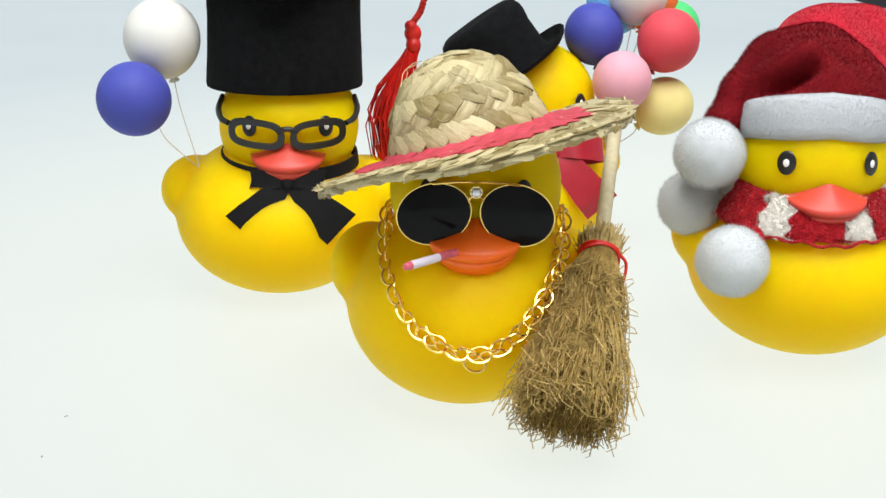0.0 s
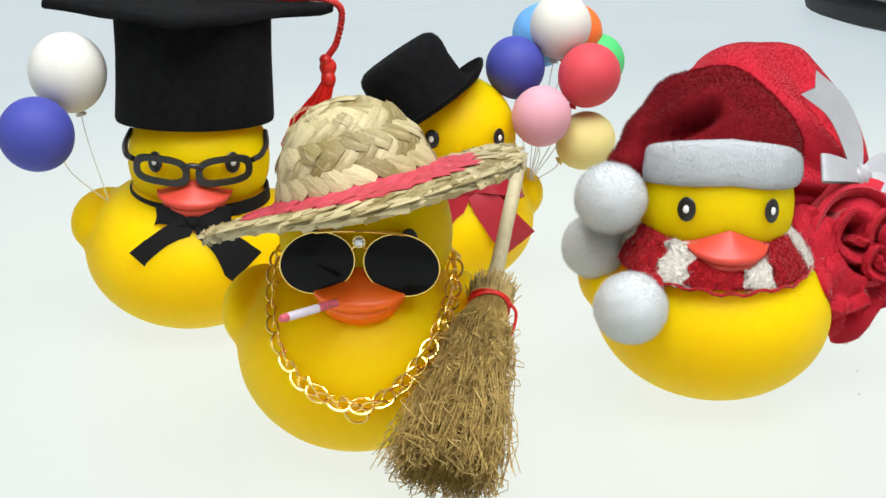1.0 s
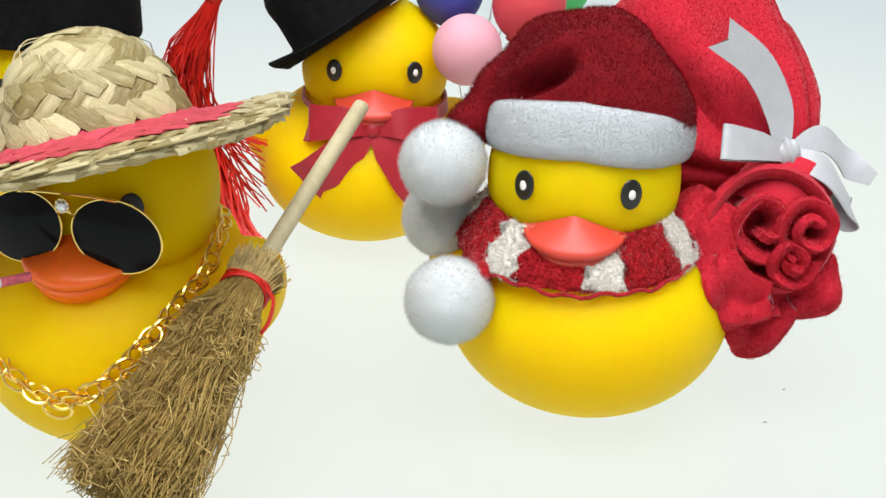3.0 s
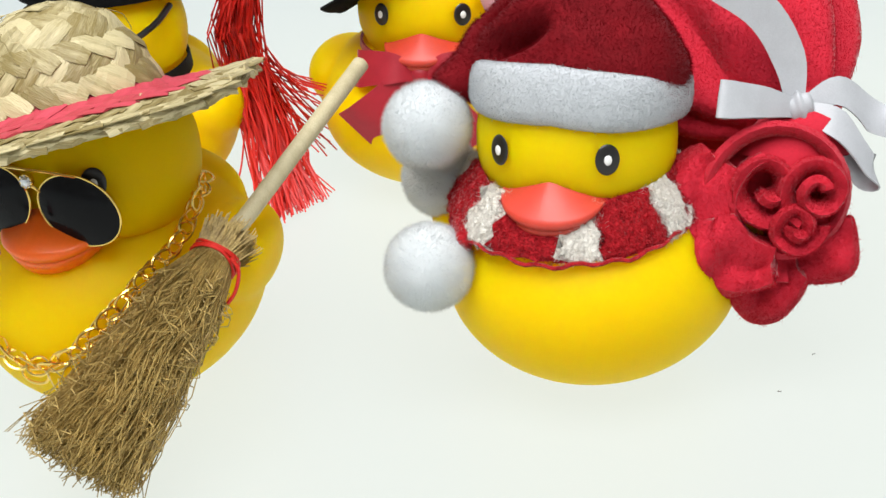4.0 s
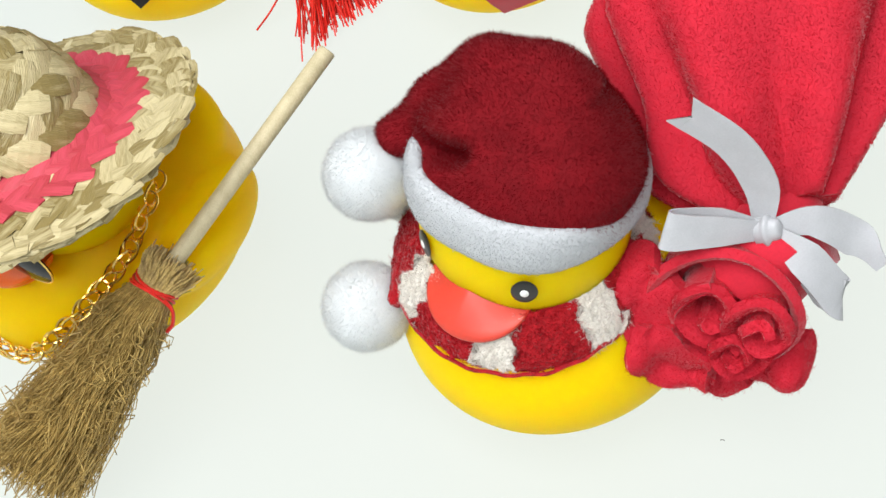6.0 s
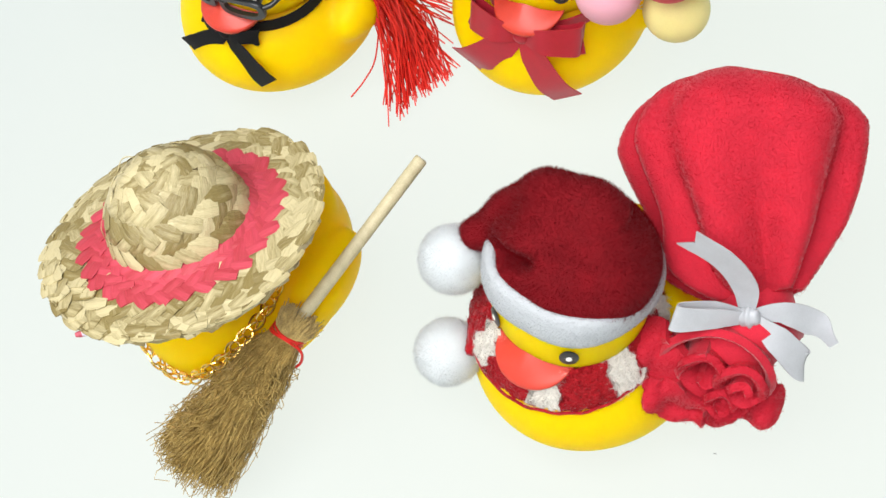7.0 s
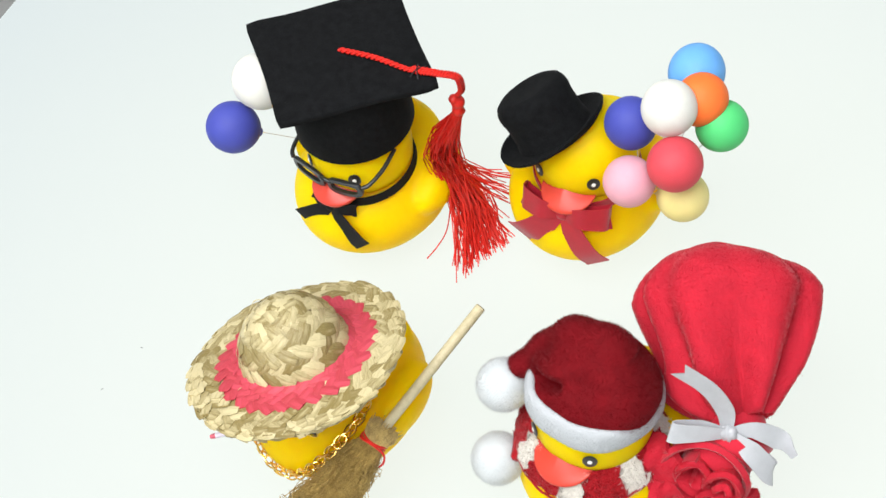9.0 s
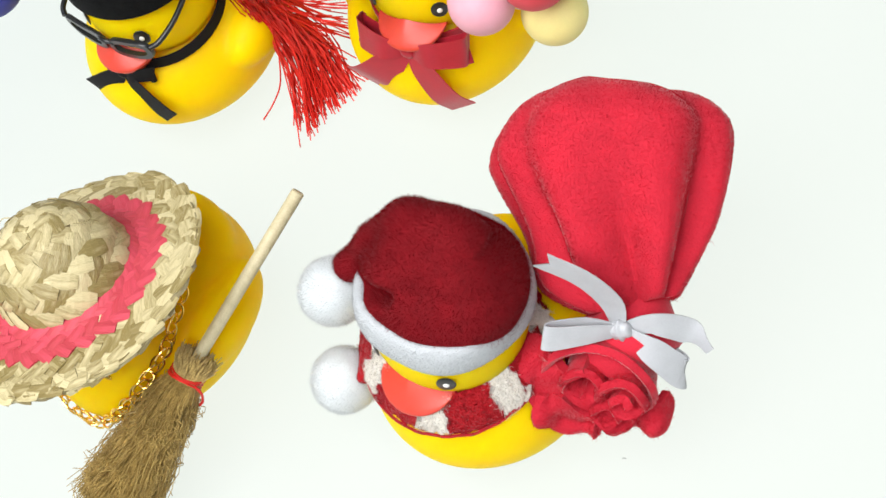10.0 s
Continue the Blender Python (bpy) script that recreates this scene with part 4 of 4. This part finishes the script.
def spiral(cx, cy, turns, r0, r1, z0, z1, a0):
    """A rolled strip standing on the rose, its upper edge curling outwards."""
    def f(u, v):
        a = a0 + u * turns * 2 * math.pi
        r = r0 + (r1 - r0) * u
        lip = v ** 2 * (0.0012 + 0.0035 * u)
        h = z0 + (z1 - z0) * (v - 0.25 * v ** 4) * (1 - 0.32 * u) + 0.0008 * math.sin(3 * a)
        q = ROSE_C + ru * (cx + (r + lip) * math.cos(a)) + rv * (cy + (r + lip) * math.sin(a)) + rose_axis * h
        return q
    return moved(sheet(f, int(26 * turns) + 6, 7, 0.0026), TO_SACK)


def petal(ang, r_in, r_out, spread, z_in, droop, curl):
    """A broad outer petal that bends back at its edge."""
    def f(u, v):
        a = ang + (u - 0.5) * spread
        r = r_in + (r_out - r_in) * v * (1 - 0.45 * abs(2 * u - 1) ** 1.6)
        h = z_in - droop * v * v + curl * math.exp(-((v - 0.8) / 0.2) ** 2) + (0.0030 * math.sin(7 * u + 3 * ang) + 0.0014 * math.sin(15 * u + ang)) * v
        return ROSE_C + ru * r * math.cos(a) + rv * r * math.sin(a) + rose_axis * h
    return moved(sheet(f, 18, 10, 0.0028), TO_SACK)


for i, me in enumerate((
        spiral(0.0005, 0.0000, 1.45, 0.0105, 0.0176, -0.006, 0.0165, 2.0),
        spiral(0.0085, 0.0020, 1.6, 0.0014, 0.0058, 0.004, 0.0190, 0.5),
        spiral(0.0035, -0.0068, 1.5, 0.0009, 0.0036, 0.004, 0.0190, 3.2),
        spiral(-0.0035, 0.0030, 1.2, 0.0022, 0.0066, 0.002, 0.0165, 4.0),
        petal(radians(190), 0.012, 0.0300, 1.5, 0.0080, 0.007, 0.005),
        petal(radians(232), 0.012, 0.0300, 1.2, 0.0100, 0.007, 0.006),
        petal(radians(266), 0.011, 0.0345, 0.8, 0.0050, 0.008, 0.004),
        petal(radians(310), 0.011, 0.0270, 1.1, 0.0060, 0.006, 0.004))):
    p = part("petal", me, PLUSH_SACK, rose, "curled red plush petal")
    f2 = fur(me, 15000, 0.0016, 0.00012, 70 + i, mess=0.6)
    f2.materials.append(NAP["red_plush"])
    pf = new("plush_nap", f2)
    pf.parent = p
    tagged(pf, kind="stuff")

bow = part("bow", moved(ellipsoid(KNOT, (0.0034, 0.0030, 0.0046), 28, 18, shape=lambda v: v * (1 + 0.10 * math.sin(8 * v.x + 4 * v.z))), TO_SACK), SATIN_WHITE, sack, "white satin ribbon bow")


def ribbon(pts, widths, up, n=20, thick=0.0004, twist=0.0, notch=0.0):
    """A satin ribbon along pts, with its width near the way 'up'."""
    line = smooth_path(pts, n)
    sides = []
    for i in range(n + 1):
        t = (line[min(i + 1, n)] - line[max(i - 1, 0)]).normalized()
        s = Vector(up)
        s = (s - t * s.dot(t)).normalized()
        if twist:
            s = Matrix.Rotation(twist * i / n, 3, t) @ s
        k = i / n * (len(widths) - 1)
        j = min(int(k), len(widths) - 2)
        w = widths[j] + (widths[j + 1] - widths[j]) * (k - j)
        sides.append(s * w)
    return strip(line, sides, thick, notch)


def bow_loop(tip, wide_way, widths, fat, sag):
    """A flattened ribbon loop from the knot out to its tip and back."""
    way = tip - KNOT
    n = way.normalized().cross(Vector(wide_way).normalized()).normalized()
    drop = Vector((0, 0, -sag))
    pts = [KNOT, KNOT + way * 0.45 + n * fat - drop * 0.6, KNOT + way * 0.9 + n * fat * 0.7, tip + way.normalized() * 0.0006, KNOT + way * 0.9 - n * fat * 0.6, KNOT + way * 0.45 - n * fat * 0.5 - drop * 0.5, KNOT]
    return moved(ribbon(pts, widths, wide_way, 30), TO_SACK)


part("loop", bow_loop(Vector((0.1850, 0.0330, 0.0710)), (0.10, 0.45, 0.85), (0.0022, 0.0040, 0.0047, 0.0048, 0.0047, 0.0038, 0.0022), 0.0022, 0.001), SATIN_WHITE, bow)
part("loop", bow_loop(Vector((0.2235, 0.0415, 0.0495)), (-0.25, 0.55, 0.75), (0.0022, 0.0042, 0.0049, 0.0050, 0.0049, 0.0040, 0.0022), 0.0026, 0.004), SATIN_WHITE, bow)
part("tail", moved(ribbon([KNOT + Vector((-0.001, 0.001, 0)), KNOT + Vector((-0.003, 0.003, 0.012)), KNOT + Vector((-0.010, 0.003, 0.024)), Vector((0.1835, 0.0455, 0.0975))], (0.0022, 0.0042, 0.0046, 0.0048), (1.0, 0.15, 0.3), 14, notch=0.0034), TO_SACK), SATIN_WHITE, bow, "notched white ribbon tail")
part("tail", moved(ribbon([KNOT + Vector((0.001, 0.001, 0)), KNOT + Vector((0.010, 0.003, 0.004)), Vector((0.2245, 0.0500, 0.0610)), Vector((0.2310, 0.0470, 0.0575))], (0.0022, 0.0038, 0.0044, 0.0020), (-0.2, 0.4, 0.85), 22), TO_SACK), SATIN_WHITE, bow, "pointed white ribbon tail")

# ---- graduation cap ----
CAP_C = Vector((-0.0140, 0.1370, 0.0))
grad_cap = thing("graduation_cap", Matrix.Translation(CAP_C + Vector((0, 0, 0.070))), "black felt graduation cap with a red tassel", "hat", level=True)
TO_CAP = Matrix.Translation(-CAP_C - Vector((0, 0, 0.070)))


def round_ring(r, z, n=56, lump=0.0):
    return [Vector((r * math.cos(2 * math.pi * k / n) * (1 + lump * math.sin(3 * 2 * math.pi * k / n + z * 90)), r * math.sin(2 * math.pi * k / n), z)) for k in range(n)]


felt_crown = loft([round_ring(0.0272, 0.0045), round_ring(0.0286, 0.0035), round_ring(0.0289, 0.0045, lump=0.004), round_ring(0.0284, 0.016, lump=0.006), round_ring(0.0280, 0.028, lump=0.006), round_ring(0.0282, 0.0405), round_ring(0.020, 0.0408)])
plush("crown", felt_crown, FELT_BLACK, grad_cap, 6000, 0.0005, 0.00014, 31, mess=0.9)
CORNERS = [Vector((-0.0680, 0.1420, 0.1130)), Vector((-0.0205, 0.0915, 0.1105)), Vector((0.0385, 0.1370, 0.1115)), Vector((-0.0090, 0.1870, 0.1150))]


def board_ring(shrink, dz):
    out = []
    mid = sum(CORNERS, Vector()) / 4
    for i in range(4):
        a, b = CORNERS[i], CORNERS[(i + 1) % 4]
        for k in range(12):
            u = k / 12
            q = a.lerp(b, u)
            bow_in = 0.0012 * math.sin(u * math.pi)
            q = q + (mid - q).normalized() * (shrink + bow_in + (0.0012 if k == 0 else 0)) + Vector((0, 0, dz + 0.0003 * math.sin(11 * u + i)))
            out.append(q)
    return out


board = moved(loft([board_ring(0.010, -0.0002), board_ring(0.0008, 0.0), board_ring(0.0, 0.0006), board_ring(0.0, 0.0028), board_ring(0.0008, 0.0034), board_ring(0.012, 0.0036), board_ring(0.024, 0.0037)]), TO_CAP)
plush("board", board, FELT_BLACK, grad_cap, 9000, 0.0006, 0.00014, 32, mess=1.0)


def twisted(pts, gap, r, turns, n):
    """Two plies wound round a line."""
    line = smooth_path(pts, n)
    fr = frames_along(line)
    plies = []
    for ph in (0, math.pi):
        plies.append(tube([line[i] + gap * (math.cos(turns * 2 * math.pi * i / n + ph) * fr[i][1] + math.sin(turns * 2 * math.pi * i / n + ph) * fr[i][2]) for i in range(n + 1)], r, 6))
    return joined(plies)


TASSEL = Vector((0.0372, 0.1500, 0.0900))
cord_a = [Vector((-0.0145, 0.1400, 0.1175)), Vector((0.004, 0.1405, 0.1177)), Vector((0.022, 0.1392, 0.1170)), Vector((0.034, 0.1410, 0.1165)), Vector((0.0415, 0.1455, 0.1120)), Vector((0.0405, 0.1490, 0.1000)), TASSEL + Vector((0, 0, 0.004))]
part("cord", moved(twisted(cord_a, 0.0007, 0.00075, 22, 160), TO_CAP), THREAD_RED, grad_cap, "twisted red cord")
part("cord", moved(twisted([q + Vector((0.0005, 0.0016, -0.0001)) for q in cord_a[2:]], 0.0006, 0.00065, 13, 100), TO_CAP), THREAD_RED, grad_cap, "twisted red cord")
for s in (-1, 1):
    c = Vector((0.0260, 0.1395, 0.1172))
    part("stitch", moved(tube(smooth_path([c + Vector((s * 0.002, -0.0035, -0.001)), c + Vector((0, 0, 0.0014)), c + Vector((-s * 0.002, 0.0045, -0.0008))], 8), 0.0003, 5), TO_CAP), THREAD_BLACK, grad_cap, "black stitch")
tassel = part("tassel", moved(blended([ellipsoid(TASSEL, (0.0034, 0.0034, 0.0036), 20, 14), ellipsoid(TASSEL + Vector((-0.0012, -0.0012, 0.0030)), (0.0024, 0.0026, 0.0022), 16, 12), ellipsoid(TASSEL + Vector((0, -0.001, -0.0045)), (0.0030, 0.0030, 0.0034), 16, 12)], 0.0006, 2), TO_CAP), THREAD_RED, grad_cap, "knotted red tassel")
paths = []
for i in range(250):
    g = rnd.random()
    a, q = rnd.uniform(0, 6.283), math.sqrt(rnd.random())
    start = TASSEL + Vector((0.0028 * q * math.cos(a), 0.0028 * q * math.sin(a), -0.006))
    lay = rnd.random() ** 0.9
    foot = Vector((0.0375 + 0.013 * lay, 0.1215 + 0.024 * lay, under(0.13) + 0.0008)) + Vector((rnd.gauss(0, 0.0035), rnd.gauss(0, 0.0035), rnd.random() * 0.003))
    if g > 0.86:
        foot = Vector((0.051 + rnd.gauss(0, 0.003), 0.158 + rnd.gauss(0, 0.005), rnd.uniform(0.008, 0.036)))
    mid1 = Vector((0.0245 + 0.005 * lay + rnd.gauss(0, 0.0030), 0.1440 + rnd.gauss(0, 0.0030), 0.058 + rnd.gauss(0, 0.002)))
    mid2 = Vector((0.0315 + 0.008 * lay + rnd.gauss(0, 0.0030), 0.1390 + 0.012 * lay + rnd.gauss(0, 0.0030), 0.020 + rnd.gauss(0, 0.003)))
    if g > 0.86:
        mid2 = mid1.lerp(foot, 0.6) + Vector((0, 0, -0.004))
    mid2.z = max(mid2.z, under(mid2.y) + 0.002)
    pts = smooth_path([start, mid1, mid2, foot], 9)
    for p in pts:
        p.z = max(p.z, under(p.y) + 0.0005)
    paths.append(pts)
part("fringe", moved(strands(paths, 0.00034, 0.1), TO_CAP), THREAD_RED, tassel, "loose red thread fringe", kind="stuff")
part("loose_thread", moved(tube(smooth_path([(0.0290, 0.1400, 0.026), (0.0275, 0.1330, 0.010), (0.0235, 0.1280, 0.001), (0.0190, 0.1225, under(0.1225) + 0.0005)], 24), 0.00035, 5), TO_CAP), THREAD_RED, tassel)

# ---- eyeglasses and bow tie of the graduate ----
eyeglasses = thing("eyeglasses", DUCK_B @ pose(0, -0.0275, 0.0605), "black plastic eyeglasses with no lenses", "eyeglasses")


def eye_rim(s, grow, y):
    out = []
    for k in range(36):
        a = 2 * math.pi * k / 36
        x = math.copysign(abs(math.cos(a)) ** 0.62, math.cos(a)) * (0.0088 + grow)
        z = math.copysign(abs(math.sin(a)) ** 0.7, math.sin(a)) * (0.0045 + grow)
        z += 0.0012 * (x / 0.009)
        out.append(Vector((s * (0.0109 + x), y + 0.0022 * ((0.0109 + x) / 0.02) ** 2, z)))
    return out


for s in (-1, 1):
    part("frame", loft([eye_rim(s, -0.0013, -0.0008), eye_rim(s, 0.0009, -0.0008), eye_rim(s, 0.0012, 0.0), eye_rim(s, 0.0009, 0.0011), eye_rim(s, -0.0013, 0.0011)], loop=True), PLASTIC_BLACK, eyeglasses)
    part("temple", tube(smooth_path([(s * 0.0208, 0.0022, 0.0040), (s * 0.0235, 0.0055, 0.0050), (s * 0.0250, 0.015, 0.0070), (s * 0.0242, 0.026, 0.0095)], 14), 0.0011, 8), PLASTIC_BLACK, eyeglasses)
part("bridge", tube(smooth_path([(-0.0035, 0.0, 0.0010), (0, -0.0008, 0.0022), (0.0035, 0.0, 0.0010)], 8), 0.0011, 8), PLASTIC_BLACK, eyeglasses)

bow_tie = thing("bow_tie", DUCK_B @ pose(0, 0, 0.036), "black satin bow tie round a duck's neck", "bow tie")


def neckband(w, r, z, tip):
    rings = []
    for k in range(48):
        a = 2 * math.pi * k / 48
        zz = z - tip * math.sin(a) * -1
        rings.append([Vector(((r + o) * math.cos(a), (r + o) * math.sin(a), zz + h)) for o, h in ((0.0006, w), (0.0009, 0), (0.0012, -w), (0.0004, -w), (0.0001, 0), (-0.0002, w))])
    return loft(rings, loop=True)


part("neckband", neckband(0.0024, 0.0248, 0.0100, 0.0022), SATIN_BLACK, bow_tie)
KB = Vector((0, -0.0300, 0.0062))
part("knot", ellipsoid(KB, (0.0028, 0.0022, 0.0026), 16, 12), SATIN_BLACK, bow_tie)
for s, tip in ((-1, Vector((-0.0165, -0.0345, -0.0105))), (1, Vector((0.0190, -0.0342, -0.0105)))):
    part("loop", ribbon([KB, KB + Vector((s * 0.005, -0.0012, 0.0014)), KB + Vector((s * 0.0115, 0.002, 0.0016)), KB + Vector((s * 0.0128, 0.0036, 0.0004)), KB + Vector((s * 0.0105, 0.004, -0.0006)), KB + Vector((s * 0.005, 0.001, -0.0004)), KB], (0.0012, 0.0030, 0.0034, 0.0034, 0.0032, 0.0026, 0.0012), (0, 0.25, 0.95), 24), SATIN_BLACK, bow_tie)
    part("tail", ribbon([KB, KB.lerp(tip, 0.35) + Vector((0, -0.001, 0.001)), KB.lerp(tip, 0.7) + Vector((0, -0.0012, 0)), tip], (0.0018, 0.0050, 0.0074, 0.0078), (1.0, 0, s * 0.6), 16), SATIN_BLACK, bow_tie)

# ---- top hat and red bow ----
top_hat = thing("top_hat", tilted(TH_C, TH_N) @ Matrix.Diagonal((1.07, 1.07, 1.05, 1)), "small black felt top hat tilted on a duck", "hat", level=True)


def hat_ring(r, z, roll=0.0):
    return [Vector((r * math.cos(2 * math.pi * k / 56), r * 0.97 * math.sin(2 * math.pi * k / 56), z + roll * math.cos(2 * math.pi * k / 56) ** 2)) for k in range(56)]


brim_rings = [hat_ring(0.0170, 0.0004), hat_ring(0.0210, 0.0003), hat_ring(0.0235, 0.0008, 0.0006), hat_ring(0.0258, 0.0018, 0.0024), hat_ring(0.0262, 0.0012, 0.0024), hat_ring(0.0252, 0.0001, 0.0018), hat_ring(0.0215, -0.0010), hat_ring(0.0170, -0.0010)]
plush("brim", loft(brim_rings, loop=True), FELT_BLACK, top_hat, 7000, 0.0005, 0.00014, 33, mess=0.9)
plush("crown", loft([hat_ring(0.0180, -0.0010), hat_ring(0.0178, 0.001), hat_ring(0.0170, 0.004), hat_ring(0.0167, 0.013), hat_ring(0.0173, 0.0175), hat_ring(0.0170, 0.0200), hat_ring(0.0160, 0.0222), hat_ring(0.0138, 0.0236), hat_ring(0.0105, 0.0238), hat_ring(0.005, 0.0232)]), FELT_BLACK, top_hat, 7000, 0.0005, 0.00014, 34, mess=0.9)

red_bow = thing("neck_bow", DUCK_C @ pose(0, 0, 0.036), "crimson satin ribbon bow tied at a duck's neck", "ribbon bow")
part("neckband", neckband(0.0028, 0.0250, 0.0100, 0.0022), SATIN_RED, red_bow)
KC = Vector((0, -0.0305, 0.0072))
part("knot", ellipsoid(KC, (0.0034, 0.0026, 0.0034), 16, 12), SATIN_RED, red_bow)
for s, tip, out in ((-1, Vector((-0.0225, -0.0345, -0.0120)), Vector((-0.0205, -0.0270, 0.0075))), (1, Vector((0.0195, -0.0370, -0.0155)), Vector((0.0205, -0.0275, 0.0080)))):
    part("loop", ribbon([KC, KC.lerp(out, 0.45) + Vector((0, -0.004, 0.003)), out + Vector((0, -0.001, 0.001)), out + Vector((s * 0.0012, 0.002, 0)), out + Vector((0, 0.003, -0.001)), KC.lerp(out, 0.45) + Vector((0, 0.002, -0.002)), KC], (0.0020, 0.0056, 0.0066, 0.0066, 0.0064, 0.0050, 0.0020), (0, 0.35, 0.95), 26), SATIN_RED, red_bow)
    part("tail", ribbon([KC, KC.lerp(tip, 0.3) + Vector((0, -0.002, 0.001)), KC.lerp(tip, 0.7) + Vector((0, -0.003, 0)), tip], (0.0022, 0.0060, 0.0074, 0.0078), (1.0, 0, s * 0.75), 18), SATIN_RED, red_bow, "ribbon tail cut at a slant")

# ---- balloons ----
def clay(name, base):
    return material(name, base, 0.6, var=0.04, scale=150, fine=2200, bump=0.06, sss=0.3, radius=(1, 0.8, 0.7), sss_scale=0.004, spec=0.3)


def balloon(name_mat, colour_words, c, r, gather, group, seed):
    c, gather = Vector(c), Vector(gather)
    down = (gather - c).normalized()
    b = thing("balloon", Matrix.Translation(c), "small matte %s toy balloon on a thin wire" % colour_words, "balloon", group, level=True)
    q = Vector((0, 0, -1)).rotation_difference(down).to_matrix()
    part("skin", ellipsoid((0, 0, 0), (r, r, r * 1.04), 40, 28, turn=q, shape=lambda v: v * (1 + (0.06 * max(0, -v.z) ** 6))), name_mat, b)
    part("knot", tube([down * r * 1.02, down * (r * 1.08), down * (r * 1.16), down * (r * 1.22)], lambda u: 0.0009 + 0.0012 * u * u, 12), name_mat, b)
    rr = random.Random(seed)
    mid = down * (gather - c).length * 0.5 + Vector((rr.gauss(0, 0.002), rr.gauss(0, 0.002), -0.003))
    part("wire", tube(smooth_path([down * r * 1.2, mid, gather - c], 14), 0.00022, 5), WIRE, b, "thin pale wire")


BLUE = clay("violet_blue_clay", (0.055, 0.068, 0.35))
WHITE = clay("white_clay", (0.66, 0.66, 0.61))
PINK = clay("pink_clay", (0.70, 0.36, 0.43))
RED = clay("coral_red_clay", (0.62, 0.065, 0.085))
YELLOW = clay("pale_yellow_clay", (0.72, 0.64, 0.26))
ORANGE = clay("orange_clay", (0.85, 0.17, 0.03))
GREEN = clay("green_clay", (0.08, 0.55, 0.17))
SKY = clay("sky_blue_clay", (0.13, 0.36, 0.72))
TIE_C, TIE_B = (0.1240, 0.1680, 0.0380), (-0.0460, 0.1400, 0.0420)
for mt, words, c, r in ((BLUE, "violet-blue", (0.1160, 0.1660, 0.0870), 0.0120), (WHITE, "white", (0.1345, 0.1660, 0.1035), 0.0124), (PINK, "pink", (0.1220, 0.1470, 0.0700), 0.0118),
                        (RED, "coral red", (0.1425, 0.1510, 0.0855), 0.0124), (YELLOW, "pale yellow", (0.1440, 0.1560, 0.0580), 0.0118), (ORANGE, "orange", (0.1445, 0.1790, 0.0990), 0.0118),
                        (GREEN, "green", (0.1545, 0.1775, 0.0870), 0.0116), (SKY, "sky blue", (0.1360, 0.1960, 0.0965), 0.0128)):
    balloon(mt, words, c, r, TIE_C, "balloons of the top-hat duck", len(words) + int(c[0] * 1e4))
balloon(BLUE, "violet-blue", (-0.0695, 0.1130, 0.0730), 0.0128, TIE_B, "balloons of the graduate duck", 3)
balloon(WHITE, "white", (-0.0585, 0.1300, 0.0920), 0.0136, TIE_B, "balloons of the graduate duck", 4)

# ---- lint on the panel ----
for x, y, a in ((-0.095, 0.023, 20), (-0.101, -0.005, 70), (0.2135, 0.0475, 40), (0.203, 0.027, 10)):
    bit = thing("lint", pose(x, y, G + 0.0003, 0, 0, a), "tiny dark lint fibre on the white panel", "lint")
    part("fibre", tube(smooth_path([(-0.0005, 0, 0), (0, 0.0002, 0.0001), (0.0006, 0, 0)], 6), 0.00011, 5), LINT, bit)
